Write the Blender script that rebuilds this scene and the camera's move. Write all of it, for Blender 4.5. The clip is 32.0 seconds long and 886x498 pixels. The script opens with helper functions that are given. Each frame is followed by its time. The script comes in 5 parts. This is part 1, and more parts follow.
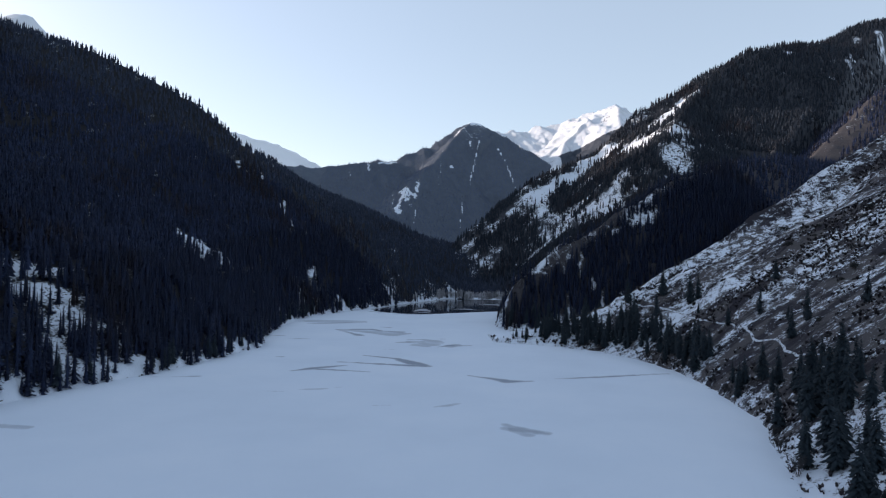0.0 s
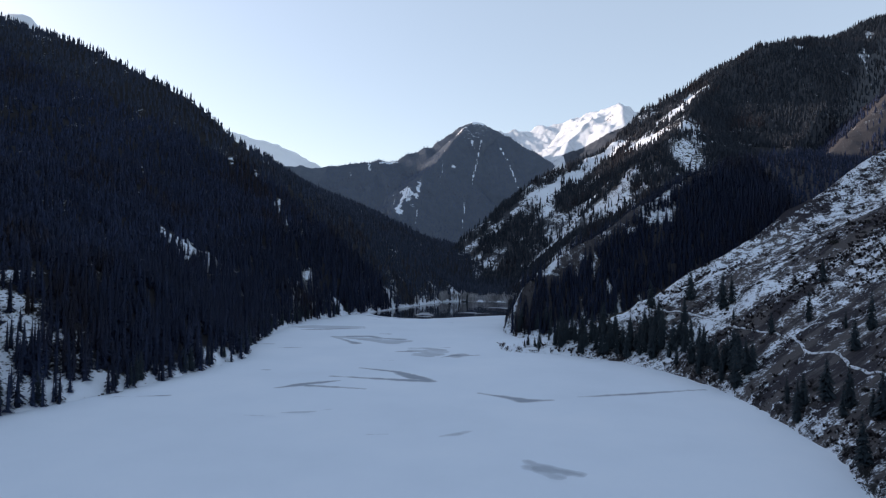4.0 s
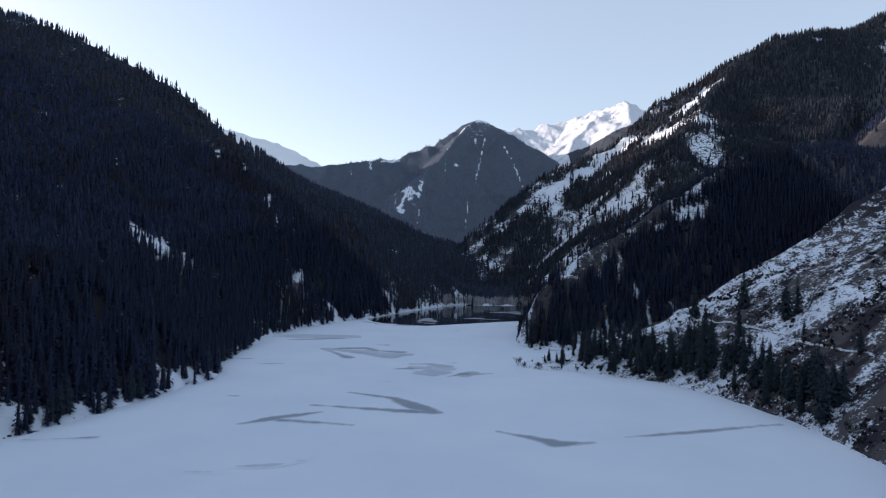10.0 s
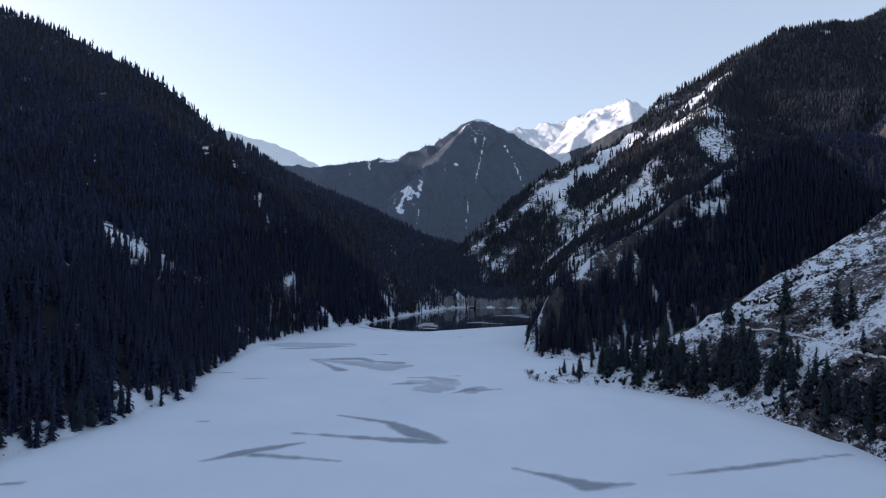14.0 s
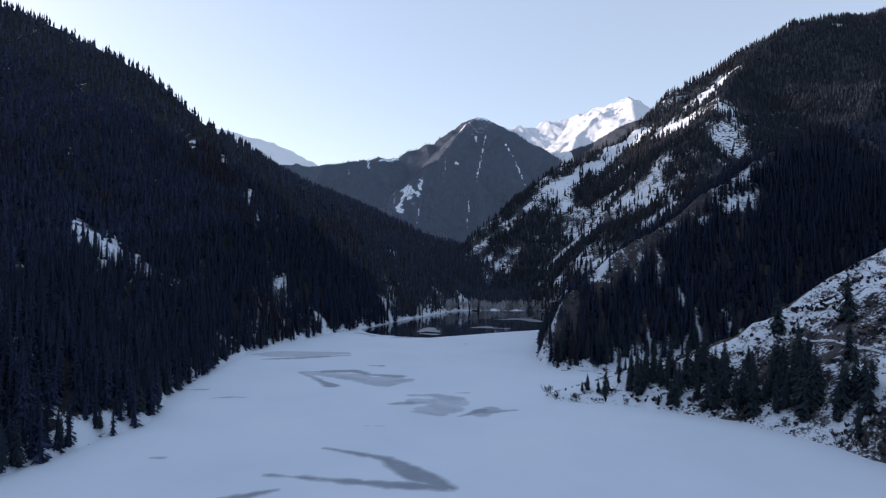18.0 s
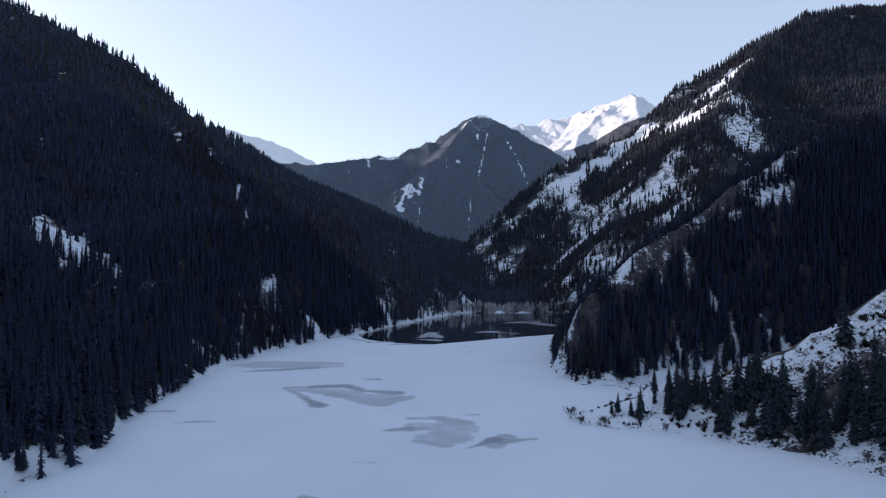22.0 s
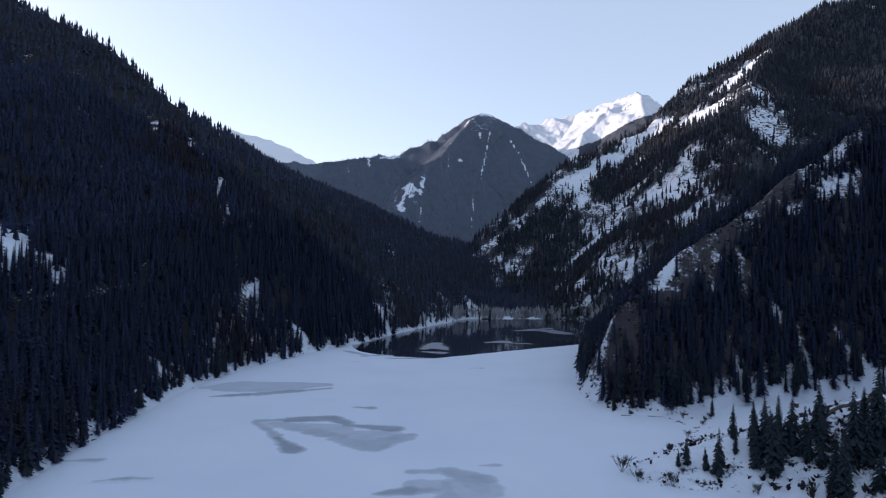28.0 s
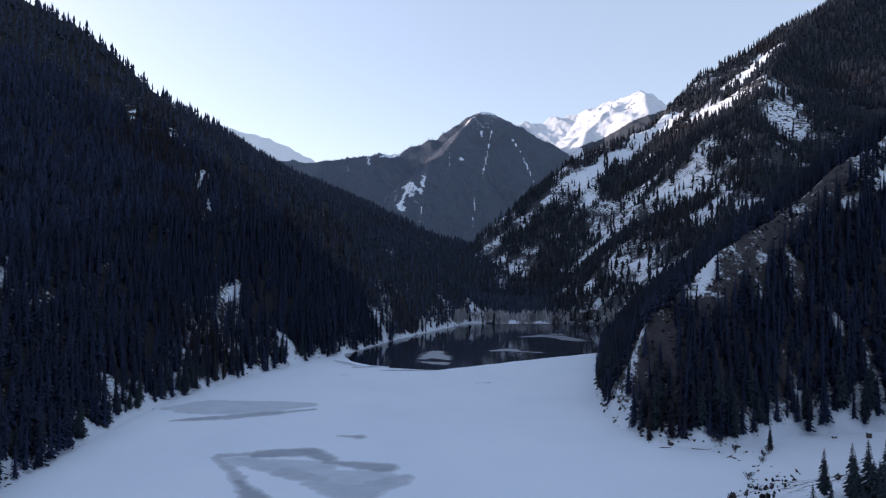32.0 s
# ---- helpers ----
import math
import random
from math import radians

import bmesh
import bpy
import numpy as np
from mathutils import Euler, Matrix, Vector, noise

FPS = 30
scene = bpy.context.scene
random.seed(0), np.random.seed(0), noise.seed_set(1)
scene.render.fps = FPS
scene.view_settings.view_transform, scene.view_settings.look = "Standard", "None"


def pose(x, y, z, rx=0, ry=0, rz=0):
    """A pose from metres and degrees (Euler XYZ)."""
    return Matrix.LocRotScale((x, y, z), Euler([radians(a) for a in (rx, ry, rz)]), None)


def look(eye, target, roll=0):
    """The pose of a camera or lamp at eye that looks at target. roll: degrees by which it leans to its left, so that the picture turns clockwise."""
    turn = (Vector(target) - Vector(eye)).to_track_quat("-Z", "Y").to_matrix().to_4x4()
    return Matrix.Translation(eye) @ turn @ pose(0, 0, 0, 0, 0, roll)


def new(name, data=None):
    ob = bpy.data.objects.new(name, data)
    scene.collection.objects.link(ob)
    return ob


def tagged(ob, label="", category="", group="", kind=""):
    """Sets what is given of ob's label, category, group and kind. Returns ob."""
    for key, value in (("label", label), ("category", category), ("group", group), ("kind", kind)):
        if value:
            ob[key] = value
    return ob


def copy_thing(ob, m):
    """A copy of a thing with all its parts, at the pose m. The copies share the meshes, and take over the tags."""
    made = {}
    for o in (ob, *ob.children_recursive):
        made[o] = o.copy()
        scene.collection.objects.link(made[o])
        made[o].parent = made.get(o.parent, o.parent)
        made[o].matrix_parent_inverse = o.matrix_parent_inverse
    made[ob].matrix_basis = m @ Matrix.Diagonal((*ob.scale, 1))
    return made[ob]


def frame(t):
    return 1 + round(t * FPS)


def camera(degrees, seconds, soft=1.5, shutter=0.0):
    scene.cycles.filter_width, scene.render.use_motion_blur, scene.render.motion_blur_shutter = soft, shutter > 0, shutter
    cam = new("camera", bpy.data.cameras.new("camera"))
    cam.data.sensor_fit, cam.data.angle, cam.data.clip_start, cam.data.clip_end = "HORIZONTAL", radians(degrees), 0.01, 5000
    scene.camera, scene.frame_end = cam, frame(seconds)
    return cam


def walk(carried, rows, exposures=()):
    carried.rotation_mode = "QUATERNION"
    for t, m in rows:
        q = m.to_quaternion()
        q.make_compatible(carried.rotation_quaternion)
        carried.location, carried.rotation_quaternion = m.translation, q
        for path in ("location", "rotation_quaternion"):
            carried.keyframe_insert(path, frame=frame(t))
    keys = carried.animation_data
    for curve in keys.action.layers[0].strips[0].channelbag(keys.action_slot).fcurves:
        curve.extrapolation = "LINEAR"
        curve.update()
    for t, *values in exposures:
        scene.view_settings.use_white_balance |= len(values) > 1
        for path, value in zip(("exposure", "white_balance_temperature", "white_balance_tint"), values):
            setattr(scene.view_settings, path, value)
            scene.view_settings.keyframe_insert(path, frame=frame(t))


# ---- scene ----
cam = camera(72.0, 32.0, soft=1.2)
PATH = [
    (0, (0.168, 2.128, 71.513), (0.17, 4.127, 71.555), 1.3),
    (0.5, (-0.26, 7.999, 71.516), (-0.259, 9.999, 71.56), 1.2),
    (1, (-0.65, 13.9, 71.521), (-0.649, 15.899, 71.564), 1.2),
    (1.5, (-1.007, 19.854, 71.531), (-1.006, 21.854, 71.574), 1.3),
    (2, (-1.328, 25.865, 71.535), (-1.328, 27.865, 71.579), 1.3),
    (2.5, (-1.613, 31.934, 71.536), (-1.612, 33.933, 71.58), 1.3),
    (3, (-1.844, 38.055, 71.543), (-1.844, 40.055, 71.585), 1.3),
    (3.5, (-2.016, 44.218, 71.568), (-2.018, 46.218, 71.612), 1.2),
    (5.5, (-2.676, 69.076, 71.792), (-2.681, 71.076, 71.838), 1.2),
    (6, (-2.902, 75.292, 71.824), (-2.907, 77.291, 71.87), 1.2),
    (6.5, (-3.218, 81.473, 71.855), (-3.223, 83.473, 71.901), 1.2),
    (7, (-3.587, 87.646, 71.9), (-3.593, 89.645, 71.947), 1.2),
    (7.5, (-3.939, 93.781, 71.946), (-3.946, 95.78, 71.995), 1.1),
    (8, (-4.209, 99.84, 71.984), (-4.217, 101.84, 72.031), 1.3),
    (8.5, (-4.449, 105.845, 72.021), (-4.457, 107.845, 72.068), 1.3),
    (9, (-4.682, 111.79, 72.055), (-4.691, 113.789, 72.101), 1.3),
    (9.5, (-4.935, 117.674, 72.114), (-4.944, 119.674, 72.16), 1.3),
    (10, (-5.206, 123.513, 72.178), (-5.216, 125.512, 72.225), 1.2),
    (10.5, (-5.485, 129.3, 72.239), (-5.493, 131.299, 72.287), 1.1),
    (11, (-5.774, 135.053, 72.311), (-5.782, 137.052, 72.358), 1.1),
    (11.5, (-6.031, 140.761, 72.414), (-6.04, 142.76, 72.462), 1.1),
    (12, (-6.236, 146.4, 72.515), (-6.245, 148.399, 72.563), 1.0),
    (12.5, (-6.381, 151.979, 72.609), (-6.391, 153.978, 72.657), 0.9),
    (13, (-6.48, 157.541, 72.692), (-6.49, 159.541, 72.741), 0.8),
    (13.5, (-6.597, 163.182, 72.748), (-6.607, 165.182, 72.797), 0.8),
    (14, (-6.755, 168.953, 72.794), (-6.765, 170.952, 72.843), 0.8),
    (14.5, (-7.013, 174.952, 72.823), (-7.024, 176.951, 72.872), 0.8),
    (16.5, (-8.496, 200.034, 73.046), (-8.506, 202.033, 73.095), 0.7),
    (17, (-8.936, 206.268, 73.057), (-8.946, 208.268, 73.106), 0.7),
    (17.5, (-9.358, 212.491, 73.081), (-9.369, 214.491, 73.13), 0.6),
    (18, (-9.732, 218.713, 73.118), (-9.742, 220.712, 73.168), 0.7),
    (18.5, (-10.06, 224.94, 73.158), (-10.069, 226.939, 73.208), 0.7),
    (19, (-10.347, 231.189, 73.198), (-10.357, 233.188, 73.248), 0.7),
    (19.5, (-10.603, 237.478, 73.24), (-10.614, 239.477, 73.289), 0.7),
    (20, (-10.84, 243.755, 73.285), (-10.851, 245.755, 73.334), 0.6),
    (20.5, (-11.069, 249.987, 73.333), (-11.08, 251.986, 73.383), 0.6),
    (21, (-11.305, 256.152, 73.384), (-11.317, 258.152, 73.433), 0.5),
    (21.5, (-11.557, 262.246, 73.433), (-11.57, 264.245, 73.483), 0.6),
    (22, (-11.834, 268.283, 73.483), (-11.847, 270.282, 73.532), 0.6),
    (22.5, (-12.148, 274.296, 73.535), (-12.16, 276.295, 73.584), 0.6),
    (23, (-12.513, 280.323, 73.591), (-12.527, 282.322, 73.64), 0.5),
    (23.5, (-12.949, 286.42, 73.659), (-12.963, 288.419, 73.709), 0.5),
    (24, (-13.416, 292.515, 73.729), (-13.43, 294.514, 73.779), 0.5),
    (24.5, (-13.884, 298.551, 73.801), (-13.898, 300.551, 73.851), 0.6),
    (25, (-14.307, 304.472, 73.868), (-14.321, 306.471, 73.919), 0.6),
    (25.5, (-14.639, 310.23, 73.921), (-14.653, 312.229, 73.971), 0.6),
    (27.5, (-15.653, 332.813, 74.385), (-15.671, 334.812, 74.435), 0.5),
    (28, (-15.847, 338.585, 74.453), (-15.864, 340.585, 74.505), 0.6),
    (28.5, (-16.097, 344.473, 74.502), (-16.116, 346.472, 74.554), 0.5),
    (29, (-16.328, 350.538, 74.556), (-16.348, 352.538, 74.608), 0.5),
    (29.5, (-16.466, 356.863, 74.64), (-16.484, 358.862, 74.692), 0.6),
    (30, (-16.582, 363.353, 74.726), (-16.6, 365.352, 74.779), 0.6),
    (30.5, (-16.729, 369.906, 74.775), (-16.747, 371.905, 74.826), 0.6),
    (31, (-16.881, 376.525, 74.818), (-16.901, 378.524, 74.869), 0.6),
    (31.5, (-17.007, 383.198, 74.857), (-17.029, 385.198, 74.911), 0.4),
    (32, (-17.058, 389.887, 74.871), (-17.077, 391.886, 74.924), 0.7),
]
walk(cam, [(t, look(eye, target, roll)) for t, eye, target, roll in PATH],
     exposures=[(0, 1.25, 6750, 21), (20, 1.28, 6550, 25), (32, 1.30, 6500, 26)])

# ---- world, sun, exposure ----
SUN_AZ, SUN_EL = 66.0, 14.5          # degrees to the left of the valley's axis, degrees above the horizon
world = bpy.data.worlds.new("sky")
scene.world = world
world.use_nodes = True
wn = world.node_tree.nodes
wl = world.node_tree.links
sky = wn.new("ShaderNodeTexSky")
sky.sky_type = "NISHITA"
sky.sun_disc = False
sky.sun_elevation = radians(SUN_EL)
sky.sun_rotation = radians(-SUN_AZ)
sky.altitude = 300
sky.air_density = 1.0
sky.dust_density = 1.0
sky.ozone_density = 1.0
wn["Background"].inputs["Strength"].default_value = 0.108
haze = wn.new("ShaderNodeMix")
haze.data_type = "RGBA"
haze.inputs[0].default_value = 0.45
haze.inputs[7].default_value = (2.32, 3.05, 3.4, 1)     # even pale blue mixed into the clear sky
wl.new(sky.outputs["Color"], haze.inputs[6])
wl.new(haze.outputs[2], wn["Background"].inputs["Color"])
sun = new("sun", bpy.data.lights.new("sun", "SUN"))
sun.data.energy, sun.data.angle, sun.data.color = 2.3, radians(0.5), (1.0, 0.9, 0.76)
az, el = radians(SUN_AZ), radians(SUN_EL)
to_sun = Vector((-math.sin(az) * math.cos(el), math.cos(az) * math.cos(el), math.sin(el)))
sun.matrix_world = look(to_sun * 100, (0, 0, 0))

# ---- terrain functions ----
rng = np.random.default_rng(7)


def lattice(ix, iy, seed):
    h = (ix * 374761393 + iy * 668265263 + seed * 1442695041) & 0xFFFFFFFF
    h = ((h ^ (h >> 13)) * 1274126177) & 0xFFFFFFFF
    return ((h ^ (h >> 16)) & 0xFFFF) / 65535.0


def value_noise(x, y, seed):
    ix, iy = np.floor(x).astype(np.int64), np.floor(y).astype(np.int64)
    fx, fy = x - ix, y - iy
    fx, fy = fx * fx * (3 - 2 * fx), fy * fy * (3 - 2 * fy)
    a = lattice(ix, iy, seed) * (1 - fx) + lattice(ix + 1, iy, seed) * fx
    b = lattice(ix, iy + 1, seed) * (1 - fx) + lattice(ix + 1, iy + 1, seed) * fx
    return (a * (1 - fy) + b * fy) * 2 - 1


def fbm(x, y, size, octaves=4, seed=0):
    total, amp, norm = 0.0, 1.0, 0.0
    for k in range(octaves):
        total = total + amp * value_noise(x / size + 17.3 * k, y / size - 9.1 * k, seed + k)
        norm, amp, size = norm + amp, amp * 0.5, size * 0.48
    return total / norm


def ridged(x, y, size, octaves=4, seed=0):
    total, amp, norm = 0.0, 1.0, 0.0
    for k in range(octaves):
        total = total + amp * (1 - 2 * np.abs(value_noise(x / size + 5.7 * k, y / size + 3.3 * k, seed + k)))
        norm, amp, size = norm + amp, amp * 0.5, size * 0.5
    return total / norm


def near_line(x, y, line, closed=False):
    """Distance to a polyline in plan, the height along it there, the side (positive: left of its way) and the way along it."""
    best = np.full(x.shape, 1e18)
    height, side, along = np.zeros(x.shape), np.zeros(x.shape), np.zeros(x.shape)
    pts = list(line) + ([line[0]] if closed else [])
    run = 0.0
    for a, b in zip(pts[:-1], pts[1:]):
        dx, dy = b[0] - a[0], b[1] - a[1]
        n = math.hypot(dx, dy)
        t = np.clip(((x - a[0]) * dx + (y - a[1]) * dy) / (n * n), 0, 1)
        d = (x - a[0] - t * dx) ** 2 + (y - a[1] - t * dy) ** 2
        hit = d < best
        best = np.where(hit, d, best)
        if len(a) > 2:
            height = np.where(hit, a[2] + t * (b[2] - a[2]), height)
        side = np.where(hit, dx * (y - a[1]) - dy * (x - a[0]), side)
        along = np.where(hit, run + t * n, along)
        run += n
    return np.sqrt(best), height, side, along


def inside(x, y, poly):
    odd = np.zeros(x.shape, bool)
    for (ax, ay), (bx, by) in zip(poly, poly[1:] + poly[:1]):
        cross = ((ay > y) != (by > y)) & (x < (bx - ax) * (y - ay) / ((by - ay) or 1e-9) + ax)
        odd ^= cross
    return odd


LAKE = [(-260, -250), (-230, 150), (-212, 230), (-206, 291), (-190, 335), (-172, 372), (-158, 425), (-144, 492), (-160, 556), (-165, 630),
        (-169, 680), (-166, 728), (-155, 778), (-136, 832), (-127, 858), (-100, 905), (-72, 990), (-38, 1075), (8, 1182), (91, 1192),
        (181, 1205), (190, 1150), (160, 1050), (115, 930), (92, 840), (74, 765), (64, 715), (62, 690), (72, 652), (92, 645),
        (98, 622), (84, 600), (58, 577), (45, 562), (58, 547), (88, 538), (130, 512), (152, 470), (162, 420), (162, 378), (152, 291),
        (130, 235), (113, 190), (105, 110), (120, -250)]
VALLEY = [(90, 1190), (85, 1270), (75, 1360)]
GULLY = [(85, 625), (150, 632), (215, 636), (300, 650)]


def lake_distance(x, y):
    d = near_line(x, y, LAKE, True)[0]
    return np.where(inside(x, y, LAKE), -d, d)


def low_distance(x, y):
    """Distance to the lake, the stream's flat behind it and the snow fan in the side valley."""
    d = lake_distance(x, y)
    d = np.minimum(d, near_line(x, y, VALLEY)[0] - 45)
    return np.minimum(d, near_line(x, y, GULLY)[0] - np.interp(x, [80, 130, 300], [14, 26, 24]))


def floor_height(x, y):
    return np.clip(lake_distance(x, y), -2, 900) * 0.055


def east(x, y):
    """Metres to the right of the valley's axis."""
    return x - np.interp(y, [0, 900, 1190, 1400, 1600, 2000, 2300], [0, 0, 50, 70, 120, 240, 330])


class Massif:
    def __init__(self, crests, box, step, power, rough, seed, zone=None, backed=False, bowls=()):
        self.crests, self.box, self.step, self.power, self.rough, self.seed, self.zone, self.backed, self.bowls = crests, box, step, power, rough, seed, zone, backed, bowls

    def height(self, x, y):
        low = low_distance(x, y)
        best = np.full(x.shape, -50.0)
        for line in self.crests:
            d, zc, side, along = near_line(x, y, line)
            t = np.clip(low, 0, None) / (np.clip(low, 0, None) + d + 1e-6)
            if line is not self.crests[0]:
                zc = zc * np.clip((x - 100) / 60, 0, 1)
            face = zc * t ** self.power
            best = np.maximum(best, face)
            if line is self.crests[0]:
                back = np.where((side > 0) & self.backed, zc - 0.6 * d, 1e6)
        best = np.minimum(best, np.maximum(back, -50))
        if self.zone:
            best = best * np.clip(self.zone(x, y), 0, 1)
        for cx, cy, rx, ry, depth in self.bowls:
            best = best - depth * np.exp(-((x - cx) / rx) ** 2 - ((y - cy) / ry) ** 2)
        rise = np.clip(low / 60, 0, 1) * np.clip(best / 45, 0, 1)
        size = self.rough
        best = best + rise * (ridged(x, y, size * 7, 4, self.seed) * size * 0.55 + fbm(x, y, size * 1.6, 4, self.seed + 9) * size * 0.16)
        return np.where(low > 0, best + floor_height(x, y), -3.0 + low * 0.05)


class Peak(Massif):
    """Far mountain: crests with a slope that falls away from them."""
    def height(self, x, y):
        best = np.full(x.shape, -50.0)
        for line in self.crests:
            d, zc, side, along = near_line(x, y, line)
            best = np.maximum(best, zc - self.power * d)
        size = self.rough
        ribs = ridged(x + 0.3 * y, y * 0.22, size * 2.2, 4, self.seed + 5) * size * 0.40
        return best + ribs + ridged(x, y, size * 6, 5, self.seed) * size * 0.35 + fbm(x, y, size * 1.5, 4, self.seed + 9) * size * 0.15


class Crag(Peak):
    """Far peak with sharp ribs and couloirs."""
    def height(self, x, y):
        return Peak.height(self, x, y) + ridged(x * 0.8 + y * 0.5, y * 0.35 - x * 0.2, 95, 4, 205) * 24 + ridged(x, y, 40, 3, 211) * 7


MASSIFS = {
    "left": Massif([[(-1000, -350, 560), (-1000, 400, 560), (-950, 900, 528), (-835, 1130, 460), (-660, 1120, 405), (-502, 1099, 351), (-446, 1085, 319),
                     (-365, 1090, 262), (-345, 1290, 226), (-235, 1690, 180), (-142, 1800, 124), (-10, 2000, 64), (80, 2250, 12)]],
                   (-1130, 300, -300, 2250), 7.5, 0.85, 22, 11, lambda x, y: (60 - east(x, y)) / 60, True),
    "near": Massif([[(47, 562, 1), (100, 562, 14), (158, 561, 33), (194, 560, 54), (262, 560, 96), (407, 560, 186), (600, 540, 310), (850, 480, 470)],
                    [(407, 560, 186), (440, 400, 168), (420, 200, 160), (420, -250, 160)]],
                   (30, 800, -250, 700), 5.0, 0.9, 9, 23, lambda x, y: (650 - y) / 60 * (east(x, y) > 0)),
    "mid": Massif([[(60, 690, 3), (80, 695, 46), (104, 703, 64), (146, 722, 90), (183, 739, 108), (218, 755, 133), (243, 767, 142), (275, 782, 163), (420, 900, 208), (560, 1040, 236),
                   (727, 1228, 256), (812, 1300, 306), (905, 1350, 366), (988, 1400, 428), (1150, 1480, 500)]],
                  (50, 1200, 560, 1560), 6.0, 0.8, 12, 31, lambda x, y: (y - 600) / 50 * (east(x, y) > 0), True),
    "main": Massif([[(30, 1600, 92), (246, 1680, 268), (439, 1760, 350), (563, 1834, 474), (720, 1850, 577), (877, 1870, 660), (950, 1900, 715),
                     (1234, 2050, 780), (1471, 2150, 890), (1900, 2250, 1000)],
                    [(877, 1865, 658), (770, 1800, 590), (681, 1725, 515), (590, 1560, 412), (500, 1400, 335), (440, 1290, 215)]],
                   (-60, 2000, 1000, 2500), 6.5, 0.85, 24, 41, lambda x, y: np.clip((east(x, y) + 200) / 120 * np.clip((y - 900) / 150, 0, 1), 0, 1) * np.maximum(np.clip((y - 905 - 0.95 * (x - 480)) / 200, 0, 1), np.clip((600 - x) / 120, 0, 1)), True, ((1000, 1640, 210, 180, 115), (800, 1420, 110, 100, 40))),
    "pyramid": Peak([[(-1100, 3500, 580), (-717, 3700, 628), (-296, 3800, 692), (-87, 3900, 808), (169, 4017, 996), (356, 3980, 906), (620, 3750, 690), (800, 3500, 500)],
                     [(169, 4017, 996), (-60, 3500, 640), (-190, 3050, 390), (-260, 2700, 230)]],
                    (-1300, 1000, 2250, 4400), 10.5, 0.6, 44, 53),
    "white_peak": Crag([[(340, 4700, 1030), (530, 4760, 1078), (899, 4687, 1124), (1043, 4576, 1170), (1105, 4420, 1172), (1192, 4268, 1180), (1288, 3960, 985), (1500, 3700, 850)],
                        [(1192, 4268, 1180), (1160, 4050, 1070), (1110, 3850, 935), (1050, 3500, 640)], [(1043, 4576, 1178), (930, 4350, 1040), (800, 4050, 870), (680, 3700, 640)]],
                       (200, 1900, 3300, 4950), 9.0, 0.7, 62, 61),
    "back_left": Peak([[(-2400, 4100, 1000), (-1800, 4100, 955), (-1312, 4000, 876), (-1050, 4000, 800), (-756, 4000, 645), (-500, 4000, 480)]],
                      (-2500, -400, 3300, 4600), 30.0, 0.6, 30, 71),
    # real ridge on the left; its hidden right end is shaped to cast shadow
    "back_high": Peak([[(-3200, 4420, 1800), (-3034, 4400, 1806), (-2767, 4400, 1520), (-2419, 4430, 1290), (-2336, 4430, 1265), (-2238, 4430, 1245), (-2154, 4430, 1210), (-2036, 4430, 1150), (-1800, 4430, 960)]],
                      (-3580, -1400, 3500, 4800), 40.0, 0.8, 22, 83),
    # unseen ridge, added only to keep the low sun off the slopes
    "west_sun_block": Peak([[(-2600, 1500, 1300), (-2600, 2700, 1280), (-2600, 2996, 1120), (-2600, 3230, 1240), (-2600, 3350, 1310), (-2600, 3480, 1290), (-2600, 3580, 1180), (-2700, 3800, 1100)]],
                      (-3400, -1700, 1200, 4000), 40.0, 0.8, 16, 89),
}


def ground_height(x, y, names=("left", "near", "mid", "main")):
    z = floor_height(x, y)
    for n in names:
        z = np.maximum(z, MASSIFS[n].height(x, y))
    return z
# ---- end of terrain functions ----


# ---- materials ----
def material(name, rough=0.8, spec=0.3):
    m = bpy.data.materials.new(name)
    m.use_nodes = True
    b = m.node_tree.nodes["Principled BSDF"]
    b.inputs["Roughness"].default_value = rough
    b.inputs["Specular IOR Level"].default_value = spec
    return m, m.node_tree.nodes, m.node_tree.links, b


def n_noise(nodes, links, size, detail=5, rough=0.55, stretch=None):
    co = nodes.new("ShaderNodeNewGeometry")
    src = co.outputs["Position"]
    if stretch:
        mp = nodes.new("ShaderNodeMapping")
        mp.inputs["Scale"].default_value = stretch
        links.new(src, mp.inputs["Vector"])
        src = mp.outputs["Vector"]
    t = nodes.new("ShaderNodeTexNoise")
    t.inputs["Scale"].default_value = 1.0 / size
    t.inputs["Detail"].default_value = detail
    t.inputs["Roughness"].default_value = rough
    links.new(src, t.inputs["Vector"])
    return t.outputs["Fac"]


def n_ramp(nodes, links, src, stops):
    r = nodes.new("ShaderNodeValToRGB")
    e = r.color_ramp.elements
    while len(e) < len(stops):
        e.new(0.5)
    for k, (p, c) in enumerate(stops):
        e[k].position = p
        e[k].color = (*c, 1) if len(c) == 3 else c
    links.new(src, r.inputs["Fac"])
    return r.outputs["Color"]


def n_math(nodes, links, op, a, b, clamp=False):
    m = nodes.new("ShaderNodeMath")
    m.operation = op
    m.use_clamp = clamp
    for k, v in enumerate((a, b)):
        if isinstance(v, (int, float)):
            m.inputs[k].default_value = v
        else:
            links.new(v, m.inputs[k])
    return m.outputs[0]


def n_mix(nodes, links, fac, a, b):
    m = nodes.new("ShaderNodeMix")
    m.data_type = "RGBA"
    for sock, v in ((m.inputs["Factor"], fac), (m.inputs["A"], a), (m.inputs["B"], b)):
        if isinstance(v, (int, float)):
            sock.default_value = v
        elif isinstance(v, tuple):
            sock.default_value = (*v, 1)
        else:
            links.new(v, sock)
    return m.outputs["Result"]


